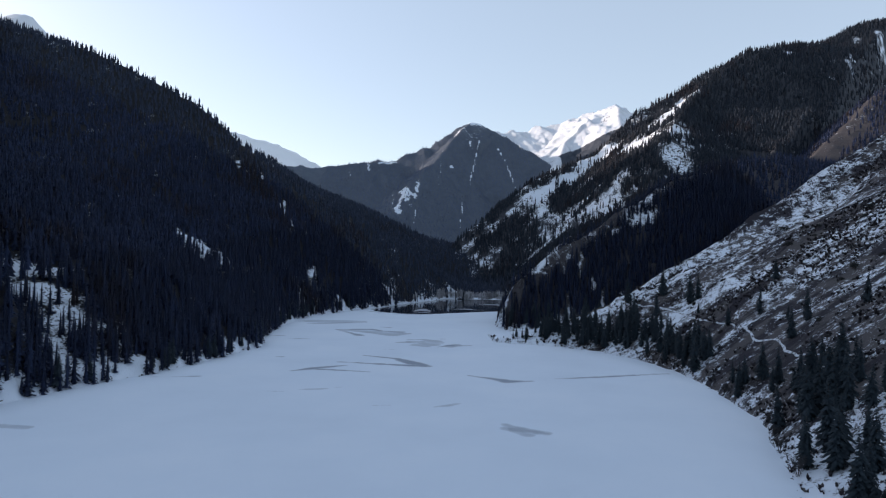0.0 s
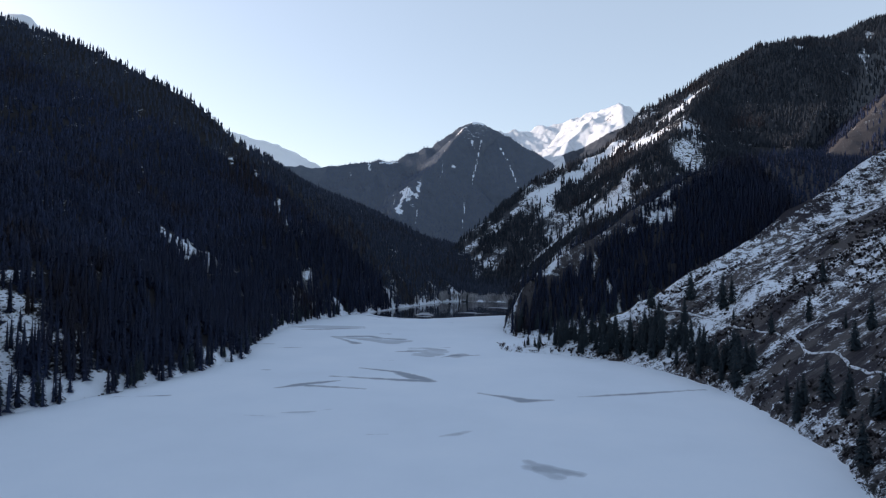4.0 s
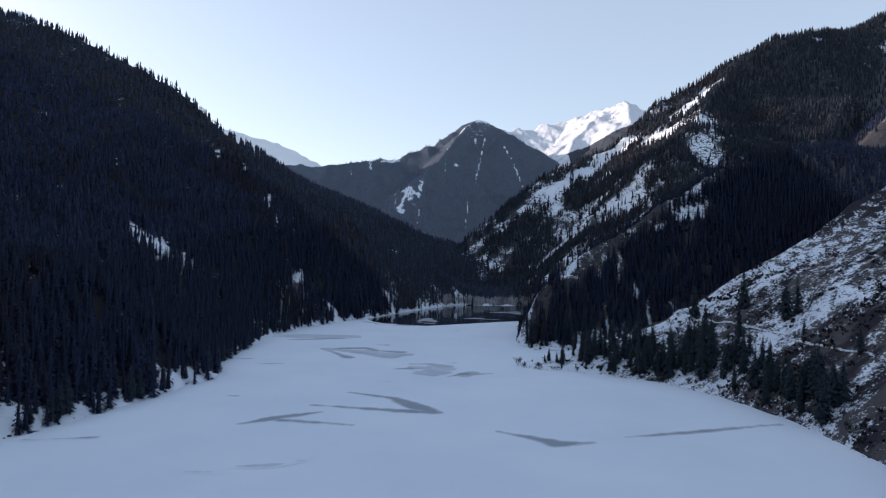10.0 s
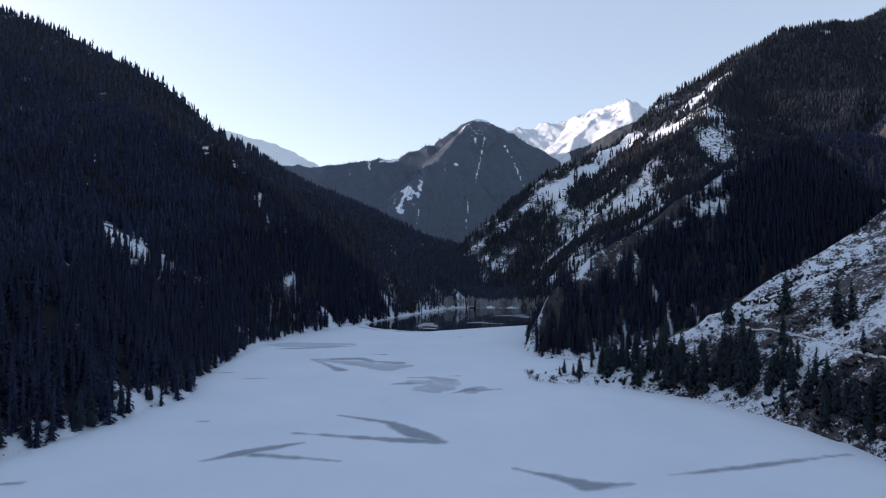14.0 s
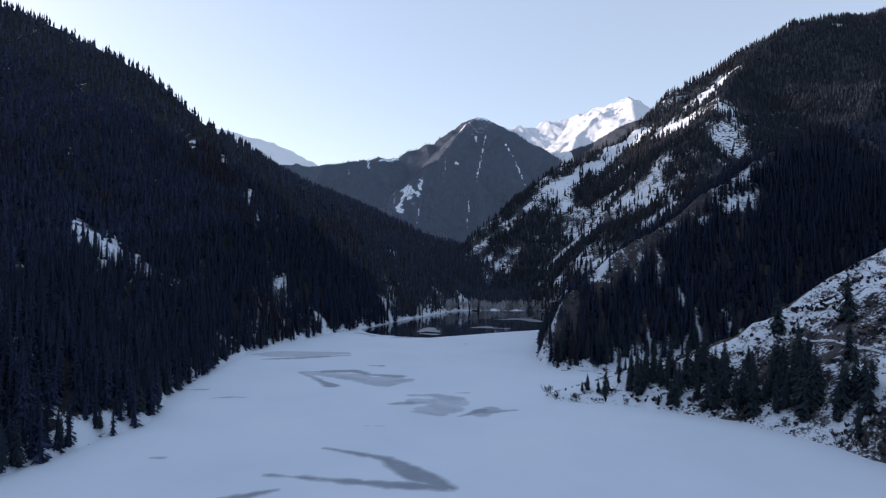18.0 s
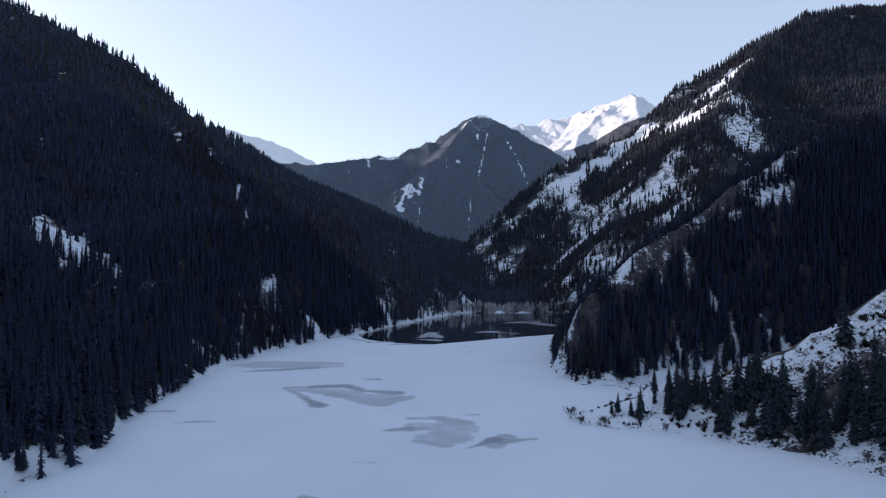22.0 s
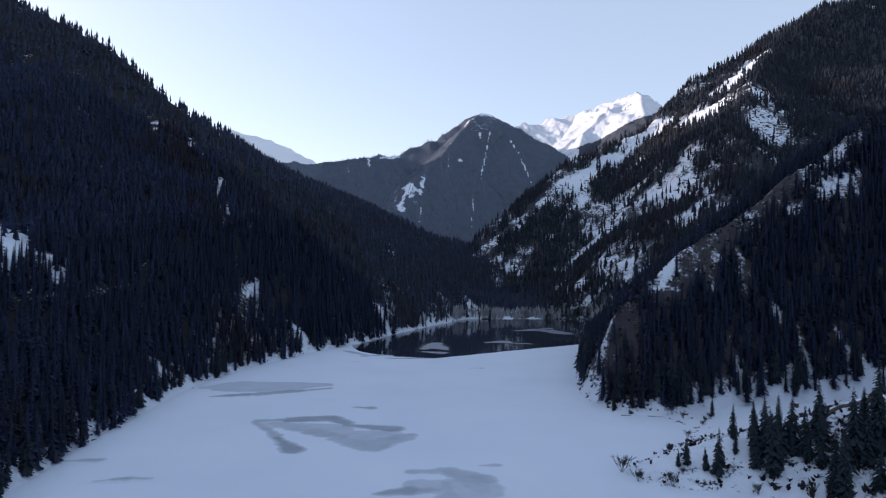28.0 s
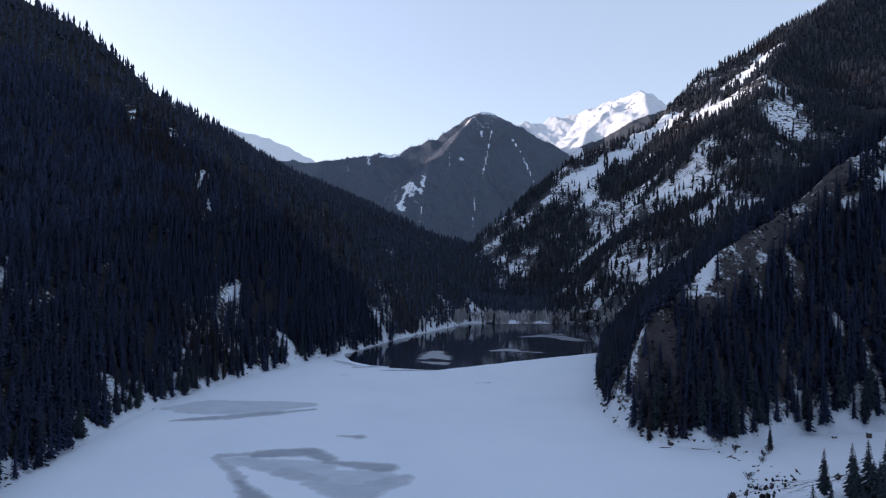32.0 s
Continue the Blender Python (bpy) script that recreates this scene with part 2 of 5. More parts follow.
def n_bump(nodes, links, bsdf, height, strength, distance):
    b = nodes.new("ShaderNodeBump")
    b.inputs["Strength"].default_value = strength
    b.inputs["Distance"].default_value = distance
    links.new(height, b.inputs["Height"])
    links.new(b.outputs["Normal"], bsdf.inputs["Normal"])


def n_attr(nodes, name):
    a = nodes.new("ShaderNodeAttribute")
    a.attribute_name = name
    return a.outputs["Fac"]


def slope_material(name, dark_a, dark_b, grain, snow_colour=(0.70, 0.77, 0.86), clump=0.25, wide=9):
    """Ground under snow: the mesh's snow attribute says how much of it is covered, noise where."""
    m, nodes, links, b = material(name, 0.9, 0.15)
    cover = n_attr(nodes, "snow")
    fine = n_noise(nodes, links, grain, 8, 0.68)
    broad = n_noise(nodes, links, grain * wide, 4, 0.5)
    soil = n_mix(nodes, links, n_noise(nodes, links, grain * 2.2, 6), dark_a, dark_b)
    s = n_math(nodes, links, "ADD", n_math(nodes, links, "MULTIPLY", fine, 1 - clump), n_math(nodes, links, "MULTIPLY", broad, clump))
    s = n_math(nodes, links, "ADD", n_math(nodes, links, "SUBTRACT", cover, 0.5), s)
    fac = n_ramp(nodes, links, s, [(0.46, (0, 0, 0)), (0.54, (1, 1, 1))])
    tint = n_ramp(nodes, links, broad, [(0.3, tuple(c * 0.9 for c in snow_colour)), (0.7, snow_colour)])
    links.new(n_mix(nodes, links, fac, soil, tint), b.inputs["Base Color"])
    n_bump(nodes, links, b, fine, 0.9, grain * 0.35)
    return m


M_FOREST_FLOOR = slope_material("forest_floor", (0.010, 0.011, 0.014), (0.030, 0.030, 0.034), 2.2)
M_SPUR = slope_material("spur_ground", (0.020, 0.020, 0.026), (0.085, 0.080, 0.086), 1.5, clump=0.4, wide=6)
M_MAIN = slope_material("rocky_slope", (0.016, 0.020, 0.028), (0.072, 0.078, 0.092), 3.4, clump=0.40, wide=7)
# wooded ground whose pale blue carries the distance haze
M_FAR = slope_material("hazed_far_slope", (0.070, 0.090, 0.125), (0.115, 0.135, 0.165), 16.0)
M_PEAK = slope_material("snowy_peak", (0.030, 0.040, 0.060), (0.08, 0.09, 0.11), 16.0, (0.66, 0.70, 0.76))
# sunlight this ridge lacks is put into its whiter snow
M_RIDGE = slope_material("snowy_ridge", (0.10, 0.11, 0.13), (0.2, 0.21, 0.23), 30.0, (0.88, 0.90, 0.93))


def scrub_material():
    """Hillside: snow, pale dead grass and dark scrub in streaks that run down the fall line, broken by clumps."""
    m, nodes, links, b = material("scrub_slope", 0.9, 0.15)
    fine = n_noise(nodes, links, 1.3, 7, 0.66)
    clump = n_noise(nodes, links, 5.5, 6, 0.66, (0.7, 1, 1))
    gully = n_noise(nodes, links, 15, 4, 0.5, (0.2, 1, 0.3))
    parts = [n_math(nodes, links, "MULTIPLY", v, k) for v, k in ((fine, 0.62), (clump, 0.72), (gully, 0.42))]
    mixed = n_math(nodes, links, "SUBTRACT", n_math(nodes, links, "ADD", n_math(nodes, links, "ADD", parts[0], parts[1]), parts[2]), 0.38)
    fac = n_ramp(nodes, links, n_math(nodes, links, "ADD", n_math(nodes, links, "SUBTRACT", n_attr(nodes, "snow"), 0.5), mixed), [(0.46, (0, 0, 0)), (0.55, (1, 1, 1))])
    grass = n_mix(nodes, links, n_noise(nodes, links, 0.9, 6, 0.7), (0.045, 0.043, 0.048), (0.118, 0.110, 0.114))
    heath = n_mix(nodes, links, fine, (0.015, 0.015, 0.021), (0.044, 0.041, 0.052))
    bare = n_ramp(nodes, links, n_noise(nodes, links, 11, 5, 0.6, (0.22, 1, 0.4)), [(0.46, (0, 0, 0)), (0.54, (1, 1, 1))])
    soil = n_mix(nodes, links, bare, heath, grass)
    snow = n_ramp(nodes, links, clump, [(0.3, (0.62, 0.69, 0.79)), (0.7, (0.71, 0.78, 0.87))])
    links.new(n_mix(nodes, links, fac, soil, snow), b.inputs["Base Color"])
    n_bump(nodes, links, b, fine, 0.9, 0.5)
    return m


M_SCRUB = scrub_material()


def needle_material(name, a, b_, spread, bare=(0.019, 0.016, 0.023)):
    """Needles mixed by tone, darker inside the crown, paler at the tips, frosted in the woods; trees whose hue is high
    are bare larches and birches among the spruces.
    """
    m, nodes, links, b = material(name, 0.75, 0.2)
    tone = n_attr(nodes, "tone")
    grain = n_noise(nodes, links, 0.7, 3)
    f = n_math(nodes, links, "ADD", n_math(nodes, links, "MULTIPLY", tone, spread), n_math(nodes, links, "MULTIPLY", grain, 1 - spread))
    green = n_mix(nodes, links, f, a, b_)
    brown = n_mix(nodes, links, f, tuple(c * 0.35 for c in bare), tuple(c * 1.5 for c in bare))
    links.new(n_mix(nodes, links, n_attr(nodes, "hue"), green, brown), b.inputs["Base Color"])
    return m


# strong blue in these needles stands for blue shade and haze
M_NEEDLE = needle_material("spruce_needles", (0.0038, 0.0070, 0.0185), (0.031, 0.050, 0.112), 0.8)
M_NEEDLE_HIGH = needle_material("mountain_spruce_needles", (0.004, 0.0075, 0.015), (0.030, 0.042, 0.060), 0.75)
# paler, bluer needles: haze over the valley head put into the colour
M_NEEDLE_HAZE = needle_material("hazed_spruce_needles", (0.010, 0.016, 0.030), (0.044, 0.062, 0.105), 0.75)
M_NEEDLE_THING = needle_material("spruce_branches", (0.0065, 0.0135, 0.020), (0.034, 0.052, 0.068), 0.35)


# ---- mesh helpers ----
def mesh_object(name, verts, tris, mat, attrs=None, parent=None, smooth=False):
    me = bpy.data.meshes.new(name)
    nv, nt = len(verts), len(tris)
    k = tris.shape[1]
    me.vertices.add(nv)
    me.vertices.foreach_set("co", np.ascontiguousarray(verts, dtype=np.float32).ravel())
    me.loops.add(nt * k)
    me.loops.foreach_set("vertex_index", np.ascontiguousarray(tris, dtype=np.int32).ravel())
    me.polygons.add(nt)
    me.polygons.foreach_set("loop_start", np.arange(0, nt * k, k, dtype=np.int32))
    if smooth:
        me.polygons.foreach_set("use_smooth", np.ones(nt, bool))
    for key, vals in (attrs or {}).items():
        at = me.attributes.new(key, "FLOAT", "POINT")
        at.data.foreach_set("value", np.ascontiguousarray(vals, dtype=np.float32))
    me.update(calc_edges=True)
    me.validate()
    me.materials.append(mat)
    ob = new(name, me)
    ob.parent = parent
    return ob


def part(name, bm, mat, parent=None, label="", smooth=False):
    me = bpy.data.meshes.new(name)
    if smooth:
        for f in bm.faces:
            f.smooth = True
    bm.to_mesh(me)
    bm.free()
    me.materials.append(mat)
    ob = new(name, me)
    ob.parent = parent
    if label:
        tagged(ob, label)
    return ob


def ellipses(x, y, spots):
    """1 inside the spots (x, y, length, width, heading), falling to 0 at their rims, with ragged rims."""
    out = np.zeros(x.shape)
    wob = fbm(x, y, 26, 3, 5) * 0.55 + fbm(x, y, 9, 2, 6) * 0.35
    for cx, cy, a, b, h in spots:
        c, s = math.cos(radians(h)), math.sin(radians(h))
        u, v = ((x - cx) * c + (y - cy) * s) / a, (-(x - cx) * s + (y - cy) * c) / b
        out = np.maximum(out, np.clip(1.4 - np.sqrt(u * u + v * v) + wob, 0, 1))
    return out


# open snow in the woods: x, y, half length, half width, heading
def downhill(key, x, y, reach, width):
    """An open strip down the slope and down the valley, so long that the trees below it leave it in sight."""
    e = 6.0
    h = MASSIFS[key].height(np.array([x + e, x - e, x, x, x], float), np.array([y, y, y + e, y - e, y], float))
    gx, gy = h[1] - h[0], h[3] - h[2]
    n = math.hypot(gx, gy) or 1.0
    ux, uy = (-x, 180 - y) if key == "left" else (gx / n, gy / n - 0.6)
    n = math.hypot(ux, uy) or 1.0
    ux, uy = ux / n, uy / n
    d = np.arange(0, 132, 4.0)
    drop = h[4] - MASSIFS[key].height(x + ux * d, y + uy * d)
    low = np.nonzero(drop > (19 if key == 'left' else 15))[0]
    length = float(d[low[0]]) if len(low) else 120.0
    mid = (length - reach) / 2
    return (x + ux * mid, y + uy * mid, (length + reach) / 2 * 0.95, width, math.degrees(math.atan2(uy, ux)))


CLEAR_LEFT = [downhill("left", *row) for row in (
    (-313, 736, 18, 15), (-328, 742, 22, 6), (-292, 733, 12, 9), (-268, 731, 10, 7), (-300, 1008, 16, 3.2), (-283, 996, 14, 2.6), (-250, 958, 22, 2.4), (-231, 928, 20, 2.4), (-182, 868, 14, 2.6),
    (-336, 899, 14, 2), (-343, 1016, 12, 2.4), (-398, 842, 12, 2.4), (-458, 697, 10, 2.2), (-388, 723, 9, 2), (-375, 790, 14, 2))]
SCREE = [(-138, 851, 11, 4.5, 150), (-86, 990, 14, 6, 120), (-290, 412, 34, 16, 35), (-256, 390, 30, 15, 35), (-232, 374, 22, 14, 60), (-216, 345, 22, 11, 120), (-203, 336, 18, 9, 130), (-190, 352, 12, 6, 60), (-180, 372, 12, 5, 75),
         (-212, 390, 10, 3, 30)]
CLEAR_LEFT += SCREE
WEST_SHORE = [p for p in LAKE if p[0] < 0 and 150 <= p[1] <= 910]
bank = np.random.default_rng(47)
for gy in np.arange(392, 700, 9.0):          # snowy banks between the lowest trees
    gy += 8 * bank.random()
    gx = float(np.interp(gy, [p[1] for p in WEST_SHORE], [p[0] for p in WEST_SHORE]))
    reach = 4 + 9 * bank.random() ** 2
    CLEAR_LEFT.append((gx - reach * 0.8, gy, reach, 1.2 + 1.3 * bank.random(), 160 + 30 * bank.random()))
SLIVERS = []
spots = np.random.default_rng(31)
for _ in range(190):                # small gaps that run down the slope
    gx, gy = -130 - 480 * spots.random(), 400 + 900 * spots.random()
    SLIVERS.append(downhill("left", gx, gy, 1 + 9 * spots.random() ** 2, 1.7 + 2.0 * spots.random() ** 2))
CLEAR_MID = [(236, 743, 26, 9, 27), (256, 752, 24, 9, 27), (208, 733, 8, 4, 27), (76, 694, 7, 2.5, 70), (105, 684, 5, 2, 30), (150, 712, 8, 3, 30)]
for gx, gy, reach, width in ((161, 714, 3, 2), (138, 704, 3, 2.4), (141, 683, 2, 1.8), (151, 681, 2, 1.8), (178, 678, 3, 2), (201, 679, 3, 2), (139, 672, 2, 1.8), (158, 703, 5, 1.6), (119, 682, 2, 1.6), (171, 692, 3, 1.5), (214, 713, 3, 1.5)):
    CLEAR_MID.append(downhill("mid", gx, gy, reach, width))
for _ in range(34):
    CLEAR_MID.append(downhill("mid", 100 + 330 * spots.random(), 660 + 110 * spots.random(), 1 + 6 * spots.random(), 1.3 + 1.1 * spots.random()))
CLEAR_MAIN = [
    (63, 1559, 45, 13, 26), (128, 1589, 37, 13, 24), (182, 1615, 33, 13, 28), (250, 1641, 50, 9, 17), (109, 1494, 30, 10, 54), (137, 1515, 18, 10, 0), (227, 1547, 33, 11, 37),
    (261, 1594, 38, 11, 70), (202, 1403, 30, 13, 38), (243, 1417, 26, 13, -2), (284, 1447, 42, 13, 56), (330, 1483, 30, 13, 13), (376, 1495, 28, 13, 14), (317, 1240, 34, 10, -61),
    (363, 1245, 49, 10, 42), (375, 1388, 33, 22, -94), (229, 1274, 14, 9, 11), (276, 1154, 21, 9, 13), (186, 1263, 17, 6, 58), (130, 1479, 23, 7, 49),
    (395, 1414, 40, 24, 45), (523, 1372, 46, 26, 60), (516, 1343, 34, 22, 60), (470, 1180, 36, 14, 60),
    (1368, 2025, 44, 14, 60), (1447, 2030, 55, 20, 60), (1200, 1813, 45, 7, 70), (1235, 1850, 45, 7, 65), (1083, 1921, 30, 10, 20)]
SUNNY = [
    (643, 1725, 42, 38, 40), (611, 1709, 46, 40, 50), (526, 1602, 52, 35, 60), (503, 1655, 50, 32, 60),
    (461, 1735, 50, 27, 20), (422, 1730, 55, 27, 20), (333, 1673, 60, 20, 20), (275, 1629, 45, 16, 25),
    (574, 1500, 40, 27, 60), (700, 1770, 40, 30, 40)]
CLEAR_PYRAMID = [(95, 3135, 150, 4.5, 86), (168, 3532, 150, 6, 80), (396, 3574, 115, 5, 100), (-19, 3472, 176, 4, 87), (213, 3741, 45, 4, 94), (161, 3765, 37, 4, 101), (-134, 2935, 116, 4, 87),
                 (348, 3767, 40, 5, 110), (43, 3501, 16, 14, 169), (-455, 3671, 59, 7, 102), (-558, 3603, 48, 4, 100), (-138, 3158, 99, 10, 85), (-216, 3023, 190, 11, 86), (-262, 3150, 170, 7, 94),
                 (-330, 3770, 40, 14, 12), (-390, 3740, 30, 8, 60), (60, 3870, 60, 12, 35)]


def snow_left(x, y, z):
    streak = fbm(x + y * 0.2, y * 0.35, 24, 3, 77)
    return 0.32 + 0.22 * np.clip(streak, -0.5, 1) + 0.30 * ellipses(x, y, CLEAR_LEFT) + 0.12 * np.clip(1 - lake_distance(x, y) / 60, 0, 1) + 0.40 * np.clip(1.2 - lake_distance(x, y) / np.where(y > 560, 2.4, 9), 0, 1)


def snow_near(x, y, z):
    band = fbm(x * 0.35, y + 0.15 * x, 34, 4, 15)
    toe = np.clip(1 - lake_distance(x, y) / 26, 0, 1)
    return 0.452 + 0.17 * band + 0.07 * toe + 0.08 * np.clip((150 - x) / 60, 0, 1) + 0.05 * np.clip((y - 500) / 60, 0, 1)


def snow_mid(x, y, z):
    d = near_line(x, y, MASSIFS["mid"].crests[0])[0]
    band = np.clip(1.4 - d / np.where(x > 600, 32, 13), 0, 1) * np.where(x > 600, 0.2, 0.38) * np.clip((1000 - x) / 40, 0, 1)
    return 0.28 + 0.40 * band * (x > 98) + 0.14 * fbm(x, y, 26, 3, 19) + 0.10 * np.clip((98 - x) / 8, 0, 1) + 0.28 * ellipses(x, y, CLEAR_MID) + 0.42 * np.clip(1.2 - low_distance(x, y) / np.where(x > 105, 12, 5), 0, 1)


def face_open(x, y):
    """How open the main mountain's lake-side face is: rock bands and snowfields against timber."""
    band = fbm(x * 0.9 + y * 0.45, (y * 0.9 - x * 0.45) * 0.42, 62, 4, 33)
    d, zc, side, along = near_line(x, y, MASSIFS["main"].crests[0])
    reach = np.clip((800 - x) / 120, 0, 1)
    return np.clip(0.44 + 1.3 * band, 0, 1) * reach * 0.8 + ellipses(x, y, CLEAR_MAIN) * 0.9


def snow_main(x, y, z):
    return 0.33 + 0.205 * np.clip(face_open(x, y), 0, 1) + 0.14 * fbm(x + 0.5 * y, y * 0.5 - x * 0.25, 26, 3, 63) + 0.33 * ellipses(x, y, SUNNY)


def gullies(x, y):
    """Snowy gullies that fan down the pointed mountain's foot."""
    return np.clip(ellipses(x, y, [(-200, 3080, 190, 46, 87)]) * 1.3, 0, 1) * np.clip(0.45 + 2.2 * fbm(x + 0.26 * y, y * 0.12, 26, 3, 55), 0, 1)


def snow_far(x, y, z):
    return 0.10 + 0.44 * np.clip(ellipses(x, y, CLEAR_PYRAMID) * 1.5, 0, 1) + 0.60 * gullies(x, y) + 0.32 * np.clip(fbm(x, y * 0.25, 110, 4, 3), 0, 1) + np.clip((z - 640) / 700, 0, 0.22) + 0.25 * np.clip((z - 968) / 20, 0, 1)


def snow_white(x, y, z):
    wooded = np.where(x < 735, 480, 775 + (x - 740) * 0.45)
    return 0.38 + np.clip((z - wooded) / 50, -0.4, 0.26) + 0.22 * ridged(x * 0.8 + y * 0.5, y * 0.35 - x * 0.2, 95, 3, 208)


# ---- mountains ----
def build_massif(key, name, mat, snow, label, overlap=12):
    ms = MASSIFS[key]
    x0, x1, y0, y1 = ms.box
    xs, ys = np.arange(x0, x1 + 0.1, ms.step), np.arange(y0, y1 + 0.1, ms.step)
    X, Y = np.meshgrid(xs, ys)
    X = X + fbm(X, Y, 40, 2, 3) * ms.step * 0.3
    Z = ms.height(X, Y)
    others = floor_height(X, Y)
    for other in ("left", "near", "mid", "main"):
        if other != key and not isinstance(ms, Peak):
            others = np.maximum(others, MASSIFS[other].height(X, Y))
    good = Z > others - overlap
    if isinstance(ms, Peak):
        good = Z > 10
    nx = len(xs)
    idx = np.arange(X.size).reshape(X.shape)
    a, b, c, d = idx[:-1, :-1], idx[:-1, 1:], idx[1:, 1:], idx[1:, :-1]
    keep = good[:-1, :-1] | good[:-1, 1:] | good[1:, 1:] | good[1:, :-1]
    quads = np.stack([a[keep], b[keep], c[keep], d[keep]], 1)
    used = np.unique(quads)
    remap = np.zeros(X.size, np.int64)
    remap[used] = np.arange(len(used))
    v = np.stack([X.ravel()[used], Y.ravel()[used], Z.ravel()[used]], 1)
    cover = np.clip(snow(v[:, 0], v[:, 1], v[:, 2]), 0, 1)
    ob = mesh_object(name, v, remap[quads], mat, {"snow": cover}, smooth=True)
    return tagged(ob, label, "mountain", kind="structure")


build_massif("left", "mountain_slope_left", M_FOREST_FLOOR, snow_left, "steep spruce-covered mountain slope with small snow patches above the lake")
build_massif("near", "mountain_slope_near", M_SCRUB, snow_near, "scrubby brown hillside streaked with snow above the lake")
build_massif("mid", "mountain_spur", M_SPUR, snow_mid, "wooded rocky spur with a snow-dusted crest")
build_massif("main", "mountain_main", M_MAIN, snow_main, "tall mountain with snowy crags and dark spruce woods")
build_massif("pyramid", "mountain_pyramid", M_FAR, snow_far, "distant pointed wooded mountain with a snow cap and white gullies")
build_massif("white_peak", "mountain_white_peak", M_PEAK, snow_white, "distant sunlit snow-covered peak")
build_massif("back_left", "mountain_back_ridge", M_RIDGE, lambda x, y, z: 0.9 + 0 * z, "smooth distant snow-covered ridge")
# added sun blocker, out of view
build_massif("west_sun_block", "mountain_west_sun_block", M_PEAK, lambda x, y, z: 0.7 + 0 * z, "unseen snowy ridge added to block the low sun")
build_massif("back_high", "mountain_back_high", M_PEAK, lambda x, y, z: 0.75 + 0 * z, "high distant snowy ridge behind the wooded slope")

# ground sheet that the mountains stand on
m, nodes, links, b = material("valley_snow", 0.9, 0.2)
links.new(n_ramp(nodes, links, n_noise(nodes, links, 40), [(0.35, (0.62, 0.69, 0.78)), (0.7, (0.70, 0.77, 0.86))]), b.inputs["Base Color"])
n_bump(nodes, links, b, n_noise(nodes, links, 1.5, 6), 0.5, 0.4)
M_VALLEY = m


def grid_sheet(name, x0, x1, y0, y1, step, height, mat, keep=None):
    xs, ys = np.arange(x0, x1 + 0.1, step), np.arange(y0, y1 + 0.1, step)
    X, Y = np.meshgrid(xs, ys)
    Z = height(X, Y)
    idx = np.arange(X.size).reshape(X.shape)
    q = np.stack([idx[:-1, :-1], idx[:-1, 1:], idx[1:, 1:], idx[1:, :-1]], -1).reshape(-1, 4)
    if keep is not None:
        k = keep(X, Y)
        q = q[k.ravel()[q].any(1)]
    used = np.unique(q)
    remap = np.zeros(X.size, np.int64)
    remap[used] = np.arange(len(used))
    v = np.stack([X.ravel(), Y.ravel(), Z.ravel()], 1)[used]
    return mesh_object(name, v, remap[q], mat, smooth=True)


tagged(grid_sheet("ground", -3600, 3600, -1500, 4900, 100, lambda x, y: 0 * x - 6.0, M_VALLEY), "snow-covered valley ground under the mountains", "ground", kind="structure")
tagged(grid_sheet("valley_floor", -160, 420, 560, 2700, 6, lambda x, y: np.where(lake_distance(x, y) > 0, floor_height(x, y) + 0.25 + fbm(x, y, 14, 3, 4) * 0.35, -1.5), M_VALLEY,
                  lambda x, y: (low_distance(x, y) < 30) & (lake_distance(x, y) > -6)), "smooth snow fan and stream flat beside the lake", "snow field", kind="structure")

# ---- lake ----
m, nodes, links, b = material("lake_snow", 0.75, 0.3)
dry = n_ramp(nodes, links, n_noise(nodes, links, 60, 6, 0.55), [(0.3, (0.61, 0.69, 0.79)), (0.5, (0.64, 0.72, 0.82)), (0.75, (0.68, 0.75, 0.84))])
blot = n_noise(nodes, links, 7, 6, 0.65, (0.6, 1, 1))
soak = n_math(nodes, links, "ADD", n_attr(nodes, "wet"), n_math(nodes, links, "MULTIPLY", n_math(nodes, links, "SUBTRACT", blot, 0.5), 0.55))
wet = n_ramp(nodes, links, soak, [(0.30, (0.50, 0.565, 0.65)), (0.55, (0.41, 0.465, 0.54)), (0.95, (0.245, 0.285, 0.345))])
edge = n_ramp(nodes, links, soak, [(0.10, (0, 0, 0)), (0.26, (1, 1, 1))])
links.new(n_mix(nodes, links, edge, dry, wet), b.inputs["Base Color"])
n_bump(nodes, links, b, n_noise(nodes, links, 0.8, 6, 0.6, (1, 0.5, 1)), 0.35, 0.05)
M_ICE = m
ICE_EDGE = [(-104, 895), (-91, 861), (-63, 833), (-26, 826), (16, 857), (60, 888), (112, 925)]


def edge_y(x):
    e = np.array(ICE_EDGE, float)
    return np.interp(x, e[:, 0], e[:, 1]) + fbm(x, x * 0.0, 12, 3, 8) * 2.0


bm = bmesh.new()
shore = [(px - (4 if px < 0 else -4), py) for px, py in LAKE]
left_part = [p for p in shore if p[0] < 0 and p[1] <= 905]
right_part = [p for p in shore if p[0] > 0 and p[1] <= 930]
edge = [(x, float(edge_y(np.array([float(x)]))[0])) for x in range(-100, 112, 4)]
outline = left_part + edge + right_part
bm.faces.new([bm.verts.new((x, y, 0.0)) for x, y in outline])
bmesh.ops.triangulate(bm, faces=bm.faces[:])
tagged(part("lake_ice", bm, M_ICE), "frozen lake surface covered with smooth wind-packed snow", "lake ice", kind="structure")

